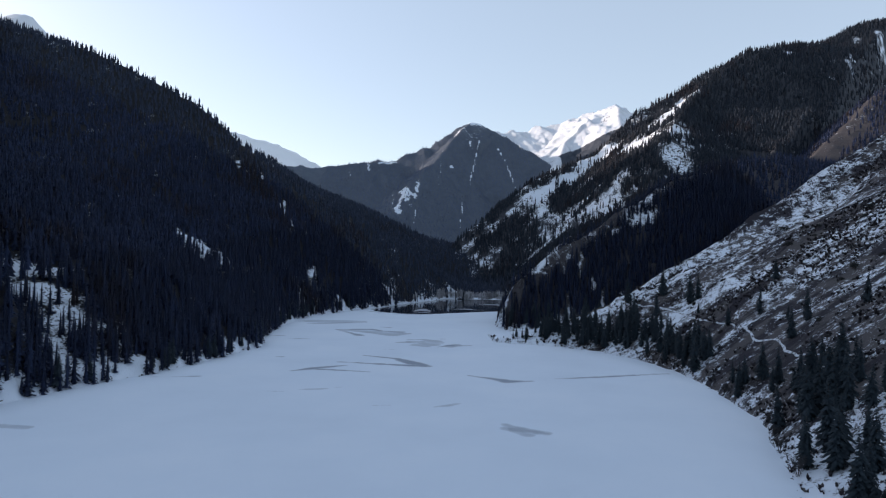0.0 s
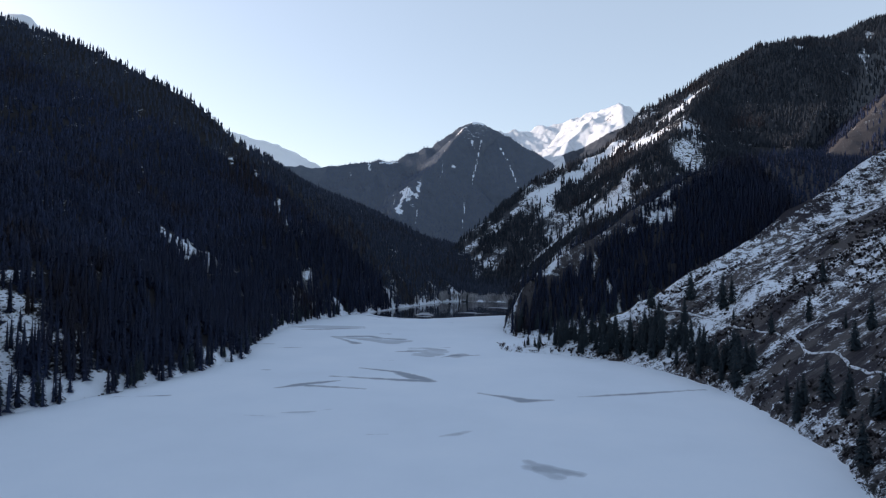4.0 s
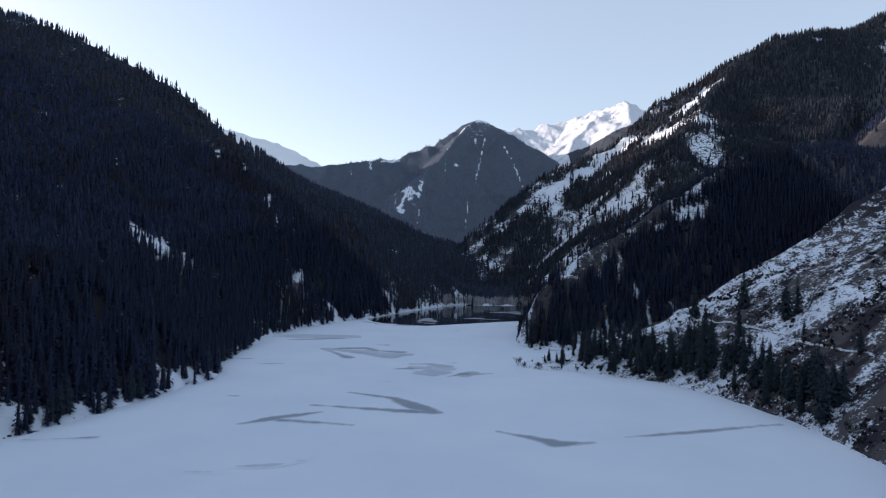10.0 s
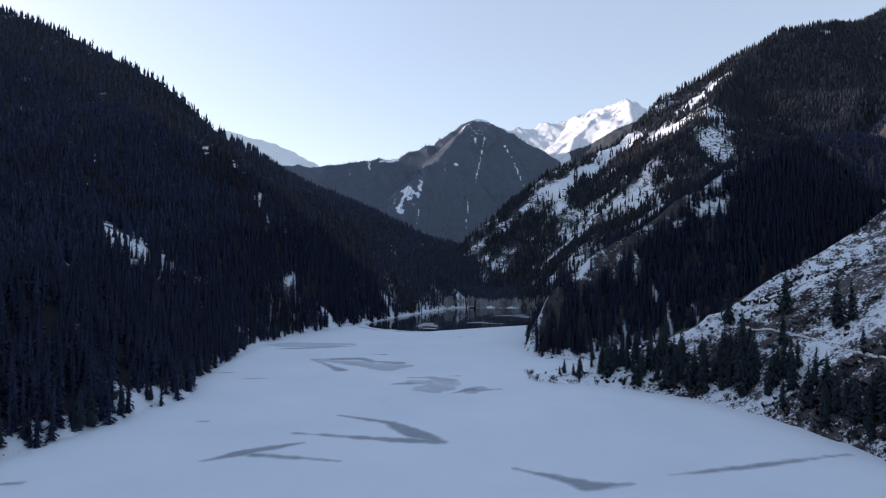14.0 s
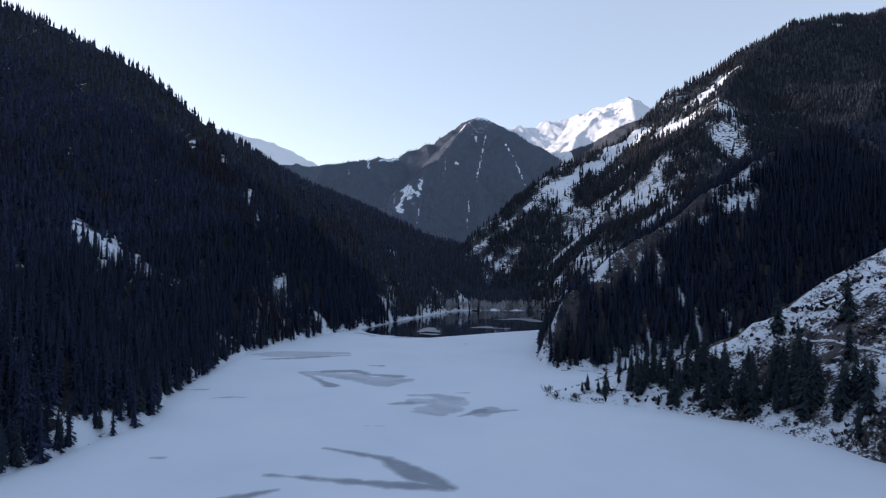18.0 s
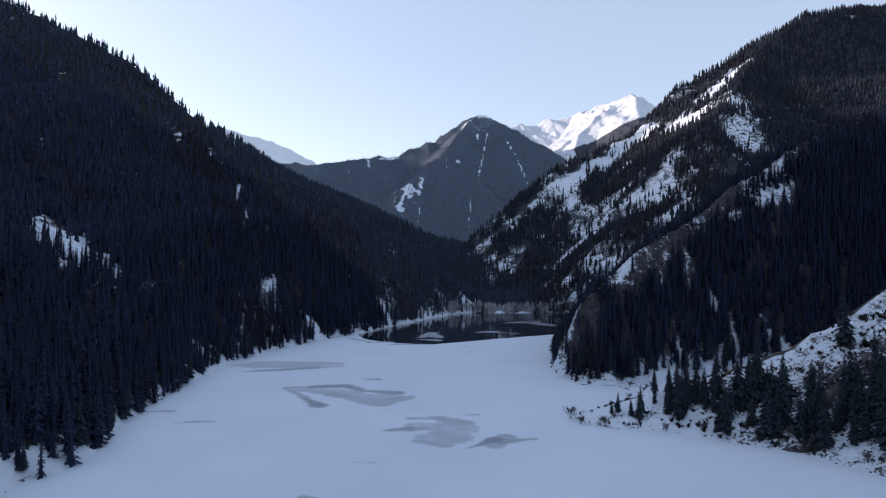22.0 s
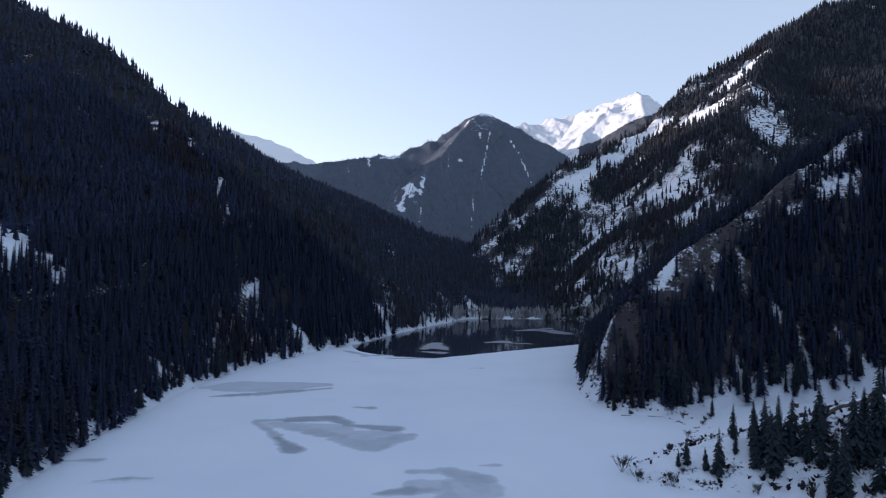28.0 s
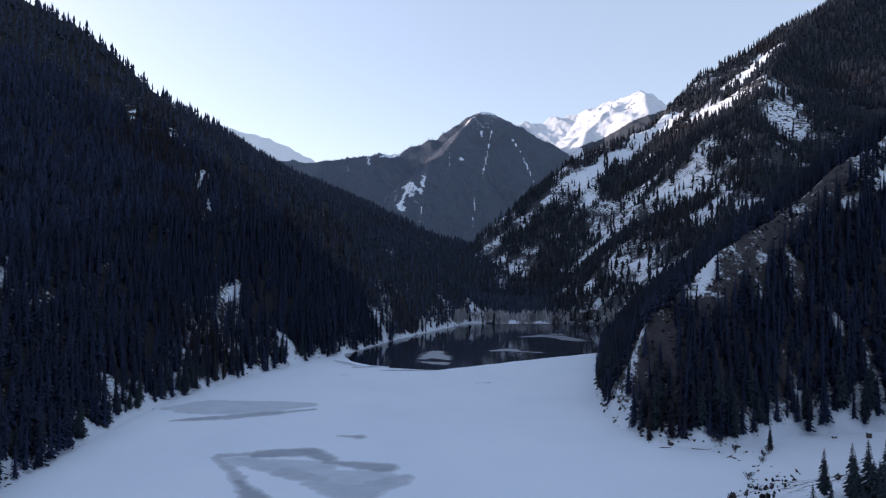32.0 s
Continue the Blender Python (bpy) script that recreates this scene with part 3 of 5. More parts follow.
m, nodes, links, b = material("open_water", 0.06, 0.5)
film = n_math(nodes, links, "ADD", n_attr(nodes, "wet"), n_math(nodes, links, "MULTIPLY", n_math(nodes, links, "SUBTRACT", n_noise(nodes, links, 26, 5, 0.6, (0.5, 1, 1)), 0.5), 1.1))
film = n_ramp(nodes, links, film, [(0.2, (0, 0, 0)), (0.85, (1, 1, 1))])
links.new(n_mix(nodes, links, film, (0.017, 0.023, 0.040), (0.24, 0.27, 0.33)), b.inputs["Base Color"])
links.new(n_math(nodes, links, "ADD", n_math(nodes, links, "MULTIPLY", film, 0.5), 0.07), b.inputs["Roughness"])
n_bump(nodes, links, b, n_noise(nodes, links, 1.2, 3), 0.08, 0.03)
M_WATER = m
bm = bmesh.new()
bm.faces.new([bm.verts.new((x, y, -0.12)) for x, y in [(-190, 780), (240, 780), (240, 1260), (-190, 1260)]])
tagged(part("water", bm, M_WATER), "dark open water at the head of the frozen lake", "water", kind="structure")


def stroke_field(x, y, strokes, soft):
    """Wetness of a set of tapered strokes (x, y, half width, x, y, half width, depth): their depth inside, 0 outside, with ragged rims."""
    best = np.zeros(x.shape)
    wob = fbm(x, y, 7, 3, 171) * 1.6 + fbm(x, y, 2.6, 2, 172) * 0.7
    for ax, ay, aw, bx, by, bw, *depth in strokes:
        dx, dy = bx - ax, by - ay
        t = np.clip(((x - ax) * dx + (y - ay) * dy) / max(dx * dx + dy * dy, 1e-6), 0, 1)
        w = aw + t * (bw - aw)
        reach = w + np.minimum(wob, w * 0.5) - np.hypot(x - ax - t * dx, y - ay - t * dy)
        best = np.maximum(best, np.clip(0.3 + reach / soft, 0, 1) * (depth[0] if depth else 0.92))
    return best


def ice_patch(name, strokes, label, mat, z, soft, step, category):
    xs = [v for s in strokes for v in (s[0], s[3])]
    ys = [v for s in strokes for v in (s[1], s[4])]
    pad = max(max(s[2], s[5]) for s in strokes) + soft * 2
    X, Y = np.meshgrid(np.arange(min(xs) - pad, max(xs) + pad, step), np.arange(min(ys) - pad, max(ys) + pad, step))
    wetness = stroke_field(X, Y, strokes, soft)
    idx = np.arange(X.size).reshape(X.shape)
    q = np.stack([idx[:-1, :-1], idx[:-1, 1:], idx[1:, 1:], idx[1:, :-1]], -1).reshape(-1, 4)
    q = q[(wetness.ravel()[q] > 0).any(1)]
    used = np.unique(q)
    remap = np.zeros(X.size, np.int64)
    remap[used] = np.arange(len(used))
    v = np.stack([X.ravel()[used], Y.ravel()[used], np.full(len(used), z)], 1)
    ob = mesh_object(name, v, remap[q], mat, {"wet": wetness.ravel()[used]})
    return tagged(ob, label, category, group="wet patches on the lake ice" if category == "ice patch" else "")


GREY = "grey wet patch of bare ice in the lake's snow"
LINE = "thin grey streak of refrozen ice in the lake's snow"
PATCHES = [
    ([(-57, 461, 1.2, -31, 449, 3.0), (-31, 449, 3.2, -20, 433, 5.5), (-20, 433, 5.5, -7, 420, 2.5), (-10, 420, 3.6, -30, 422.5, 3.6), (-30, 422.5, 3.6, -70, 430, 1.4)], "grey hook-shaped streak of wet ice in the snow"),
    ([(-94, 392, 1.2, -82, 403, 4.6), (-82, 403, 4.6, -64, 416, 1.2), (-78, 400, 3.2, -45, 394, 0.8)], "grey forked streak of wet ice in the snow"),
    ([(19, 389, 1.0, 40, 375, 4.0), (40, 373, 4.6, 57, 375, 1.2)], "grey wing-shaped streak of wet ice"),
    ([(73, 384.5, 1.2, 112, 397, 2.6), (112, 397, 2.6, 153, 412, 1.4)], "long straight grey streak of wet ice"),
    ([(-105, 625, 2.5, -89, 603, 3.5, 0.6), (-88, 600, 3, -77, 583, 5, 0.85), (-104, 627, 3, -88, 631, 4, 0.65), (-90, 630, 5, -72, 634, 6, 0.85), (-72, 634, 5, -62, 625, 3.5, 0.8), (-62, 622, 3, -39, 616, 5.5, 0.8), (-98, 622, 5, -66, 614, 10, 0.42), (-62, 606, 8, -42, 605, 9, 0.42), (-96, 624, 4, -72, 612, 6, 0.5),
      (-74, 610, 6, -60, 603, 4, 0.6), (-62, 600, 5, -48, 590, 8, 0.5), (-48, 590, 8, -35, 603, 6, 0.55), (-42, 600, 5, -31, 607, 3, 0.6)], "large branching grey patch of wet ice"),
    ([(-29, 560, 2, -14, 561, 5, 0.5), (-14, 560, 5.5, -4, 553, 6, 0.55), (-8, 555, 6, -5, 543, 5, 0.5), (-39, 538, 1.5, -28, 541, 4.5, 0.75), (-28, 541, 4.5, -18, 542, 3, 0.6), (-15, 536, 5, -8, 527, 7, 0.5), (-23, 523, 3.5, -12, 520, 6, 0.55),
      (-12, 522, 6, -3, 526, 4, 0.5), (-16, 549, 3, -14, 533, 4, 0.5), (-24, 546, 7, -7, 543, 11, 0.36), (-20, 528, 6, -6, 530, 8, 0.38)], "broad ragged grey patch of wet ice"),
    ([(-2, 514, 1, 10, 527, 4, 0.95), (8, 518, 5, 14, 530, 5, 0.6), (12, 524, 5, 26, 528, 1.5, 0.8)], "dark grey patch of wet ice"),
    ([(-160, 702, 4, -142, 708, 16, 0.34), (-142, 706, 16, -112, 708, 15, 0.42), (-112, 710, 13, -92, 714, 7, 0.44), (-147, 678, 1.5, -128, 684, 5, 0.8), (-128, 684, 5, -107, 694, 5, 0.72), (-107, 694, 4, -86, 704, 2, 0.75)], "long grey patch of wet ice near the wooded shore"),
    ([(-64, 657, 1.8, -54, 656.5, 3.0, 0.8)], GREY), ([(1, 781, 0.9, 10, 782, 1.4)], LINE), ([(-45, 495, 0.9, -37, 495, 1.6, 0.5)], GREY), ([(-159, 566, 1.0, -146, 568, 2.4, 0.6)], GREY),
    ([(-135, 546, 0.9, -126, 549, 2.0), (-126, 549, 2.0, -117, 549, 0.8)], LINE), ([(30, 274, 2.5, 35, 266, 4.5, 0.55), (34, 266, 4.5, 46, 261, 2.5, 0.7), (30, 268, 3, 38, 258, 3, 0.45)], "faint grey blotch of wet ice"), ([(-180, 254, 2.5, -168, 253, 3, 0.45)], GREY),
    ([(-2, 303, 1.0, 6, 308, 2.2, 0.6), (6, 308, 2, 12, 313, 0.8, 0.4)], GREY), ([(-32, 304, 0.6, -24, 305, 1.1, 0.45)], LINE), ([(-76, 337, 1.0, -64, 340, 2.0, 0.45), (-64, 340, 2.0, -55, 345, 1.2, 0.4)], LINE), ([(-92, 331, 0.6, -84, 331, 1.2, 0.4)], LINE),
    ([(-168, 362, 0.7, -143, 367, 1.3)], LINE), ([(-118, 446, 0.7, -114, 446, 1.0)], LINE), ([(-4, 567, 0.8, 4, 568, 1.8, 0.5)], GREY), ([(-88, 804, 0.8, -84, 802, 1.4)], LINE),
    ([(-104, 862, 2, -92, 850, 4, 0.7), (-92, 850, 3, -82, 838, 3, 0.65)], "grey slab of bare ice at the edge of the open water"), ([(-84, 832, 2, -70, 838, 4, 0.8), (-70, 838, 3, -62, 836, 2, 0.7)], "grey slab of bare ice at the edge of the open water"),
    ([(-64, 822, 1.5, -46, 824, 3, 0.85), (-46, 824, 3, -27, 823, 1.2, 0.8)], "grey slab of bare ice at the edge of the open water"),
]
for k, (strokes, words) in enumerate(PATCHES):
    ice_patch("ice_patch", strokes, words, M_ICE, 0.02 + 0.004 * k, 2.6, 0.8, "ice patch")
FILMS = ([(-44, 868, 4, -20, 856, 8, 0.8), (-36, 880, 6, -26, 920, 10, 0.9), (-28, 900, 11, -18, 880, 8, 1.0), (-30, 930, 8, -28, 955, 5, 0.5)],
         [(22, 930, 6, 40, 938, 12, 0.9), (40, 930, 9, 80, 917, 3, 0.75), (30, 950, 6, 36, 966, 4, 0.6)],
         [(58, 1035, 8, 100, 1060, 20, 0.5), (95, 1050, 18, 115, 1015, 16, 0.6), (80, 985, 8, 104, 960, 10, 0.4)])
for k, strokes in enumerate(FILMS):
    ice_patch("thin_ice_sheet", strokes, "pale film of new ice on the dark water", M_WATER, -0.10 + 0.006 * k, 14, 2.5, "ice film")


# ---- woods ----
def conifer_templates(count, tiers, sides, seed, slim=0.125):
    """Spruces 1 m tall: tiers of ragged, drooping skirts round a narrow spire."""
    r = np.random.default_rng(seed)
    out = []
    for _ in range(count):
        v, f = [], []
        lean = r.normal(0, 0.015, 2)
        taper = 0.60 + 0.30 * r.random()
        for k in range(tiers):
            lo = 0.02 + 0.84 * (k / tiers) ** 0.95
            hi = min(1.0, lo + (1.3 / tiers + 0.05) * (1 + 0.25 * r.random()))
            if k == tiers - 1:
                hi = 1.0
            rad = slim * (1 - lo) ** taper * (0.75 + 0.5 * r.random())
            base = len(v)
            v.append((lean[0] * hi, lean[1] * hi, hi))
            turn = r.random() * 6.28
            for s in range(sides):
                a = turn + 6.2832 * (s + 0.3 * r.random()) / sides
                long = s % 2 == 0
                q = rad * (1.15 if long else 0.42) * (0.65 + 0.7 * r.random())
                v.append((q * math.cos(a), q * math.sin(a), lo + (-0.02 if long else 0.025) + 0.05 * (r.random() - 0.5)))
            f += [(base, base + 1 + s, base + 1 + (s + 1) % sides) for s in range(sides)]
        out.append((np.array(v), np.array(f)))
    return out


def bough_templates(count, levels, seed, slim=0.13):
    """Spruces 1 m tall for the nearest slopes: whorls of separate drooping boughs round a thin dark core."""
    r = np.random.default_rng(seed)
    out = []
    for _ in range(count):
        v, f = [(0, 0, 1.0)], []
        lean = r.normal(0, 0.012, 2)
        for s in range(5):
            v.append((slim * 0.42 * math.cos(1.2566 * s), slim * 0.42 * math.sin(1.2566 * s), 0.0))
        f += [(0, 1 + s, 1 + (s + 1) % 5) for s in range(5)]
        full = 0.62 + 0.3 * r.random()
        for k in range(levels):
            h = 0.06 + 0.90 * k / levels
            reach = slim * (1 - h) ** full * (0.85 + 0.3 * r.random()) + 0.006
            turn = r.random() * 6.28
            n = 6 if h < 0.7 else 5
            for q in range(n):
                a = turn + 6.2832 * q / n + r.normal(0, 0.2)
                L = reach * (0.6 + 0.7 * r.random())
                half = 0.34 + 0.16 * r.random()
                drop = L * (0.25 + 0.5 * r.random())
                b0 = len(v)
                hh = h + r.normal(0, 0.008)
                v += [(lean[0] * h, lean[1] * h, hh + 0.02), (L * math.cos(a - half), L * math.sin(a - half), hh - drop * (0.7 + 0.5 * r.random())), (L * 1.08 * math.cos(a + half * 0.4), L * 1.08 * math.sin(a + half * 0.4), hh - drop)]
                f.append((b0, b0 + 1, b0 + 2))
        out.append((np.array(v), np.array(f)))
    return out


def wood(name, x, y, z, height, width, templates, mat, label, seed, category="spruce wood"):
    r = np.random.default_rng(seed)
    pick = r.integers(0, len(templates), len(x))
    vs, fs, tones, hues, base = [], [], [], [], 0
    leafless = np.clip(fbm(x, y, 80, 3, 151) * 2.2 + fbm(x, y, 14, 2, 152) * 0.8 - 0.4, 0, 1) * (r.random(len(x)) < 0.7)
    for k, (tv, tf) in enumerate(templates):
        at = np.nonzero(pick == k)[0]
        if not len(at):
            continue
        a = r.random(len(at)) * 6.2832
        c, s = np.cos(a)[:, None], np.sin(a)[:, None]
        h, w = height[at][:, None], width[at][:, None]
        vx = (tv[None, :, 0] * c - tv[None, :, 1] * s) * h * w + x[at][:, None]
        vy = (tv[None, :, 0] * s + tv[None, :, 1] * c) * h * w + y[at][:, None]
        vz = tv[None, :, 2] * h + z[at][:, None]
        vs.append(np.stack([vx, vy, vz], -1).reshape(-1, 3))
        fs.append((tf[None] + (np.arange(len(at)) * len(tv))[:, None, None]).reshape(-1, 3) + base)
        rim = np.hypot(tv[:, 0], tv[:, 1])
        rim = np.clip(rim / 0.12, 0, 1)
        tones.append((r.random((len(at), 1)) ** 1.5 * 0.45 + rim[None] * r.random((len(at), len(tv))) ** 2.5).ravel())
        hues.append(np.repeat(leafless[at], len(tv)))
        base += len(at) * len(tv)
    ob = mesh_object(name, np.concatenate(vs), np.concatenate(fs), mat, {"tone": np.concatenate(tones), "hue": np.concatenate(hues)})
    return tagged(ob, label, category, kind="stuff")


def scatter(box, step, seed):
    r = np.random.default_rng(seed)
    X, Y = np.meshgrid(np.arange(box[0], box[1], step), np.arange(box[2], box[3], step))
    X = X + (r.random(X.shape) - 0.5) * step * 1.1
    Y = Y + (r.random(X.shape) - 0.5) * step * 1.1
    return X.ravel(), Y.ravel(), r


T_NEAR = bough_templates(14, 15, 2)
T_MID = conifer_templates(12, 7, 6, 3, 0.135)
T_FAR = conifer_templates(10, 4, 5, 4, 0.15)
T_DOT = conifer_templates(6, 3, 4, 5, 0.16)


def slope_wood(key, name, box, step, density, heights, templates, label, seed, mat=M_NEEDLE):
    x, y, r = scatter(box, step, seed)
    z = MASSIFS[key].height(x, y)
    ok = (low_distance(x, y) > 0.3) & (z > 0.02)
    x, y, z = x[ok], y[ok], z[ok]
    d, zc, side, along = near_line(x, y, MASSIFS[key].crests[0])
    p = density(x, y, z, d, side)
    ok = r.random(len(x)) < p
    x, y, z = x[ok], y[ok], z[ok]
    ok = z > ground_height(x, y) - 1.0
    x, y, z = x[ok], y[ok], z[ok]
    h = heights(x, y, z) * (0.55 + 0.6 * r.random(len(x)) ** 0.7)
    w = 0.75 + 0.5 * r.random(len(x))
    return wood(name, x, y, z - 0.6, h, w, templates, mat, label, seed + 1)


def density_left(x, y, z, d, side):
    gap = np.clip((fbm(x + y * 0.15, y * 0.3, 22, 3, 77) - 0.36) * 6, 0, 1)
    return np.where((side < 0) | (d < 14), 0.95, 0.0) * (1 - 0.95 * np.clip(np.maximum(ellipses(x, y, CLEAR_LEFT) * 1.8 - 0.3, ellipses(x, y, SLIVERS) * 2.0 - 0.35), 0, 1) * np.where((y < 440) & (x > -320), 0.94, 1)) * (1 - 0.3 * gap)


def density_mid(x, y, z, d, side):
    bare = np.where(side < 0, np.interp(x, [100, 110, 150, 175, 300], [4, 15, 13, 7, 5]), np.interp(x, [84, 96, 230, 260], [7, 42, 42, 12]))
    near_top = np.maximum(np.clip((d - bare) / 4, 0, 1), np.clip((104 - x) / 6, 0, 1) * 0.8)
    near_top = np.where((x > 690) & (x < 930) & (d < 48) & (side < 0), 0.03, near_top)
    west = np.where((x < 95) & (y > 674) & (y < 716), 0.28, 1)
    return (0.07 + 0.90 * near_top) * (y > 642) * np.where(low_distance(x, y) > 2.5, 1, 0.2) * west * (1 - 0.95 * np.clip(ellipses(x, y, CLEAR_MID) * 2.0 - 0.35, 0, 1))


def density_main(x, y, z, d, side):
    band = 1 - 0.92 * np.clip(ellipses(x, y, SUNNY) * 1.5, 0, 1)
    speck = 0.93 - 0.5 * np.clip(fbm(x * 0.8 + y * 0.4, (y * 0.9 - x * 0.45) * 0.5, 13, 2, 37) * 2, 0, 1) * (x < 700)
    return np.where((side < 0) | (d < 90), speck, 0.0) * band * (1 - 0.77 * np.clip((face_open(x, y) - 0.40) / 0.22, 0, 1)) * (1 - 0.66 * np.clip(ellipses(x, y, CLEAR_MAIN) * 1.6 - 0.3, 0, 1))


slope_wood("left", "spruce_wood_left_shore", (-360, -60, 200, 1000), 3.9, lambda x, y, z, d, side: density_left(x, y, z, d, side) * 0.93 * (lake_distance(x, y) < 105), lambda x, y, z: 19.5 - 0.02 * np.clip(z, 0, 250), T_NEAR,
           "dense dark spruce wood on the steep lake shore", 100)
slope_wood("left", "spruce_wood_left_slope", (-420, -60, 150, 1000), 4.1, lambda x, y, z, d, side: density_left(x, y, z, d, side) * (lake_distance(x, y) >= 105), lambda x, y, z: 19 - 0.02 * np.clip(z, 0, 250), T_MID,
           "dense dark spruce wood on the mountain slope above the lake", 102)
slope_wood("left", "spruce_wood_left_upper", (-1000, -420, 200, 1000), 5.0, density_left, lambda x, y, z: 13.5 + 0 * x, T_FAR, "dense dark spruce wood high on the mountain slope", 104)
slope_wood("left", "spruce_wood_left_far", (-900, 260, 1000, 2050), 6.6, density_left, lambda x, y, z: 15 + 0 * x, T_FAR, "dense dark spruce wood at the valley head", 108, M_NEEDLE_HAZE)
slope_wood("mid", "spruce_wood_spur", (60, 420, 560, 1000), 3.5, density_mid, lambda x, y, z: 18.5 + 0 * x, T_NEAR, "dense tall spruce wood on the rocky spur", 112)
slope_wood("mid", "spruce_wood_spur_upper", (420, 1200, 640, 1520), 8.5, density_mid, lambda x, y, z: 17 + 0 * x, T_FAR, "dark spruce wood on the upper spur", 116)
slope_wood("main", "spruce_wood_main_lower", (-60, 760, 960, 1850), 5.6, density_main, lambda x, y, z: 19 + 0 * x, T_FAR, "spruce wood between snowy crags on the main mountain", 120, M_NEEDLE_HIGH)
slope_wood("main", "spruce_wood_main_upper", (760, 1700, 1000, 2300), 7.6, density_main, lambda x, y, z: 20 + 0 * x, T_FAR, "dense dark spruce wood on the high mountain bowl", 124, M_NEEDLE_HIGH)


def on_floor_wood(name, box, step, density, heights, templates, mat, label, seed, category):
    x, y, r = scatter(box, step, seed)
    ok = lake_distance(x, y) > 1.5
    x, y = x[ok], y[ok]
    ok = r.random(len(x)) < density(x, y)
    x, y = x[ok], y[ok]
    z = ground_height(x, y)
    h = heights(x, y) * (0.5 + 0.7 * r.random(len(x)))
    return wood(name, x, y, z - 0.3, h, 0.8 + 0.5 * r.random(len(x)), templates, mat, label, seed + 1, category)


on_floor_wood("spruce_wood_valley_head", (-70, 330, 1205, 1500), 6.0, lambda x, y: np.clip((lake_distance(x, y) - 22) / 30, 0, 0.95) * (low_distance(x, y) < 22), lambda x, y: 21 + 0 * x, T_FAR, M_NEEDLE_HAZE,
              "spruce wood on the flat at the head of the lake", 130, "spruce wood")

# distance haze is painted into these far needles, lighter and bluer
M_NEEDLE_FAR = needle_material("hazed_far_needles", (0.058, 0.082, 0.135), (0.106, 0.138, 0.205), 0.6, (0.090, 0.098, 0.135))
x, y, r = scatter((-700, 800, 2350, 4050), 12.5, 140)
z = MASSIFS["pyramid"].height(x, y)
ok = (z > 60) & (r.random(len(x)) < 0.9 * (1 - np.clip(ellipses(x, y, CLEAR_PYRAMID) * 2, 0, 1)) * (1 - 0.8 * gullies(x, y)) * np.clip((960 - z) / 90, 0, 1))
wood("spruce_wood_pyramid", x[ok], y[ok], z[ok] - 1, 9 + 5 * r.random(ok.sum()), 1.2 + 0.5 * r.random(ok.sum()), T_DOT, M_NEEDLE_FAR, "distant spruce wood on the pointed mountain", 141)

# ---- single spruces ----
M_BARK = material("spruce_bark", 0.95, 0.1)[0]
nodes, links, b = M_BARK.node_tree.nodes, M_BARK.node_tree.links, M_BARK.node_tree.nodes["Principled BSDF"]
links.new(n_ramp(nodes, links, n_noise(nodes, links, 0.15, 5, 0.6, (1, 1, 0.2)), [(0.3, (0.045, 0.034, 0.028)), (0.7, (0.12, 0.095, 0.08))]), b.inputs["Base Color"])


def spruce(seed, fullness=1.0):
    """A spruce 1 m tall: a tapered trunk and whorls of drooping, ragged boughs."""
    r = np.random.default_rng(seed)
    root = new("spruce_tree")
    bm = bmesh.new()
    rings = []
    for k in range(6):
        t = k / 5
        rad = 0.016 * (1 - t) ** 0.8 + 0.0012
        rings.append([bm.verts.new((rad * math.cos(6.2832 * s / 6) + 0.006 * math.sin(3 * t + seed), rad * math.sin(6.2832 * s / 6), t * 0.985 - 0.03)) for s in range(6)])
    for a, c in zip(rings[:-1], rings[1:]):
        for s in range(6):
            bm.faces.new((a[s], a[(s + 1) % 6], c[(s + 1) % 6], c[s]))
    part("trunk", bm, M_BARK, root, smooth=True)
    v, f, tone = [], [], []
    levels = 31
    for k in range(levels):
        t = k / (levels - 1)
        h = 0.05 + 0.93 * t
        reach = fullness * 0.185 * (1 - t) ** 0.74 * (0.93 + 0.14 * r.random()) + 0.008
        if t < 0.12:
            reach *= 0.55 + 3.5 * t
        n = 11 if t < 0.6 else 8
        turn = r.random() * 6.28
        for q in range(n):
            if r.random() < 0.08:
                continue
            a = turn + 6.2832 * q / n + r.normal(0, 0.15)
            L = reach * (0.45 + 0.75 * r.random())
            hh = h + r.normal(0, 0.008)
            drop = L * (0.30 + 0.45 * r.random())
            wid = L * 0.20 + 0.003
            c, s = math.cos(a), math.sin(a)
            base = len(v)
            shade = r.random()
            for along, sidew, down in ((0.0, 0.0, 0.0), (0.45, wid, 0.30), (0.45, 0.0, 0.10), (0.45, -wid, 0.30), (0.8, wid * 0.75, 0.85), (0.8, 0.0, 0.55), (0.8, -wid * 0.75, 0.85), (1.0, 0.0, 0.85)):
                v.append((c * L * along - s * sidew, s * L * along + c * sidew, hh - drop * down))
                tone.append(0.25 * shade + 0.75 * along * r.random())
            f += [(base, base + 1, base + 2), (base, base + 2, base + 3), (base + 1, base + 4, base + 2), (base + 2, base + 4, base + 5), (base + 2, base + 5, base + 6), (base + 2, base + 6, base + 3),
                  (base + 4, base + 7, base + 5), (base + 5, base + 7, base + 6)]
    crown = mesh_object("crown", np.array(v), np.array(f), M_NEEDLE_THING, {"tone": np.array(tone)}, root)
    return root


SPRUCES = [spruce(500 + k, (0.88, 1.05, 1.18, 0.95, 1.1, 0.8)[k]) for k in range(6)]
placed = []


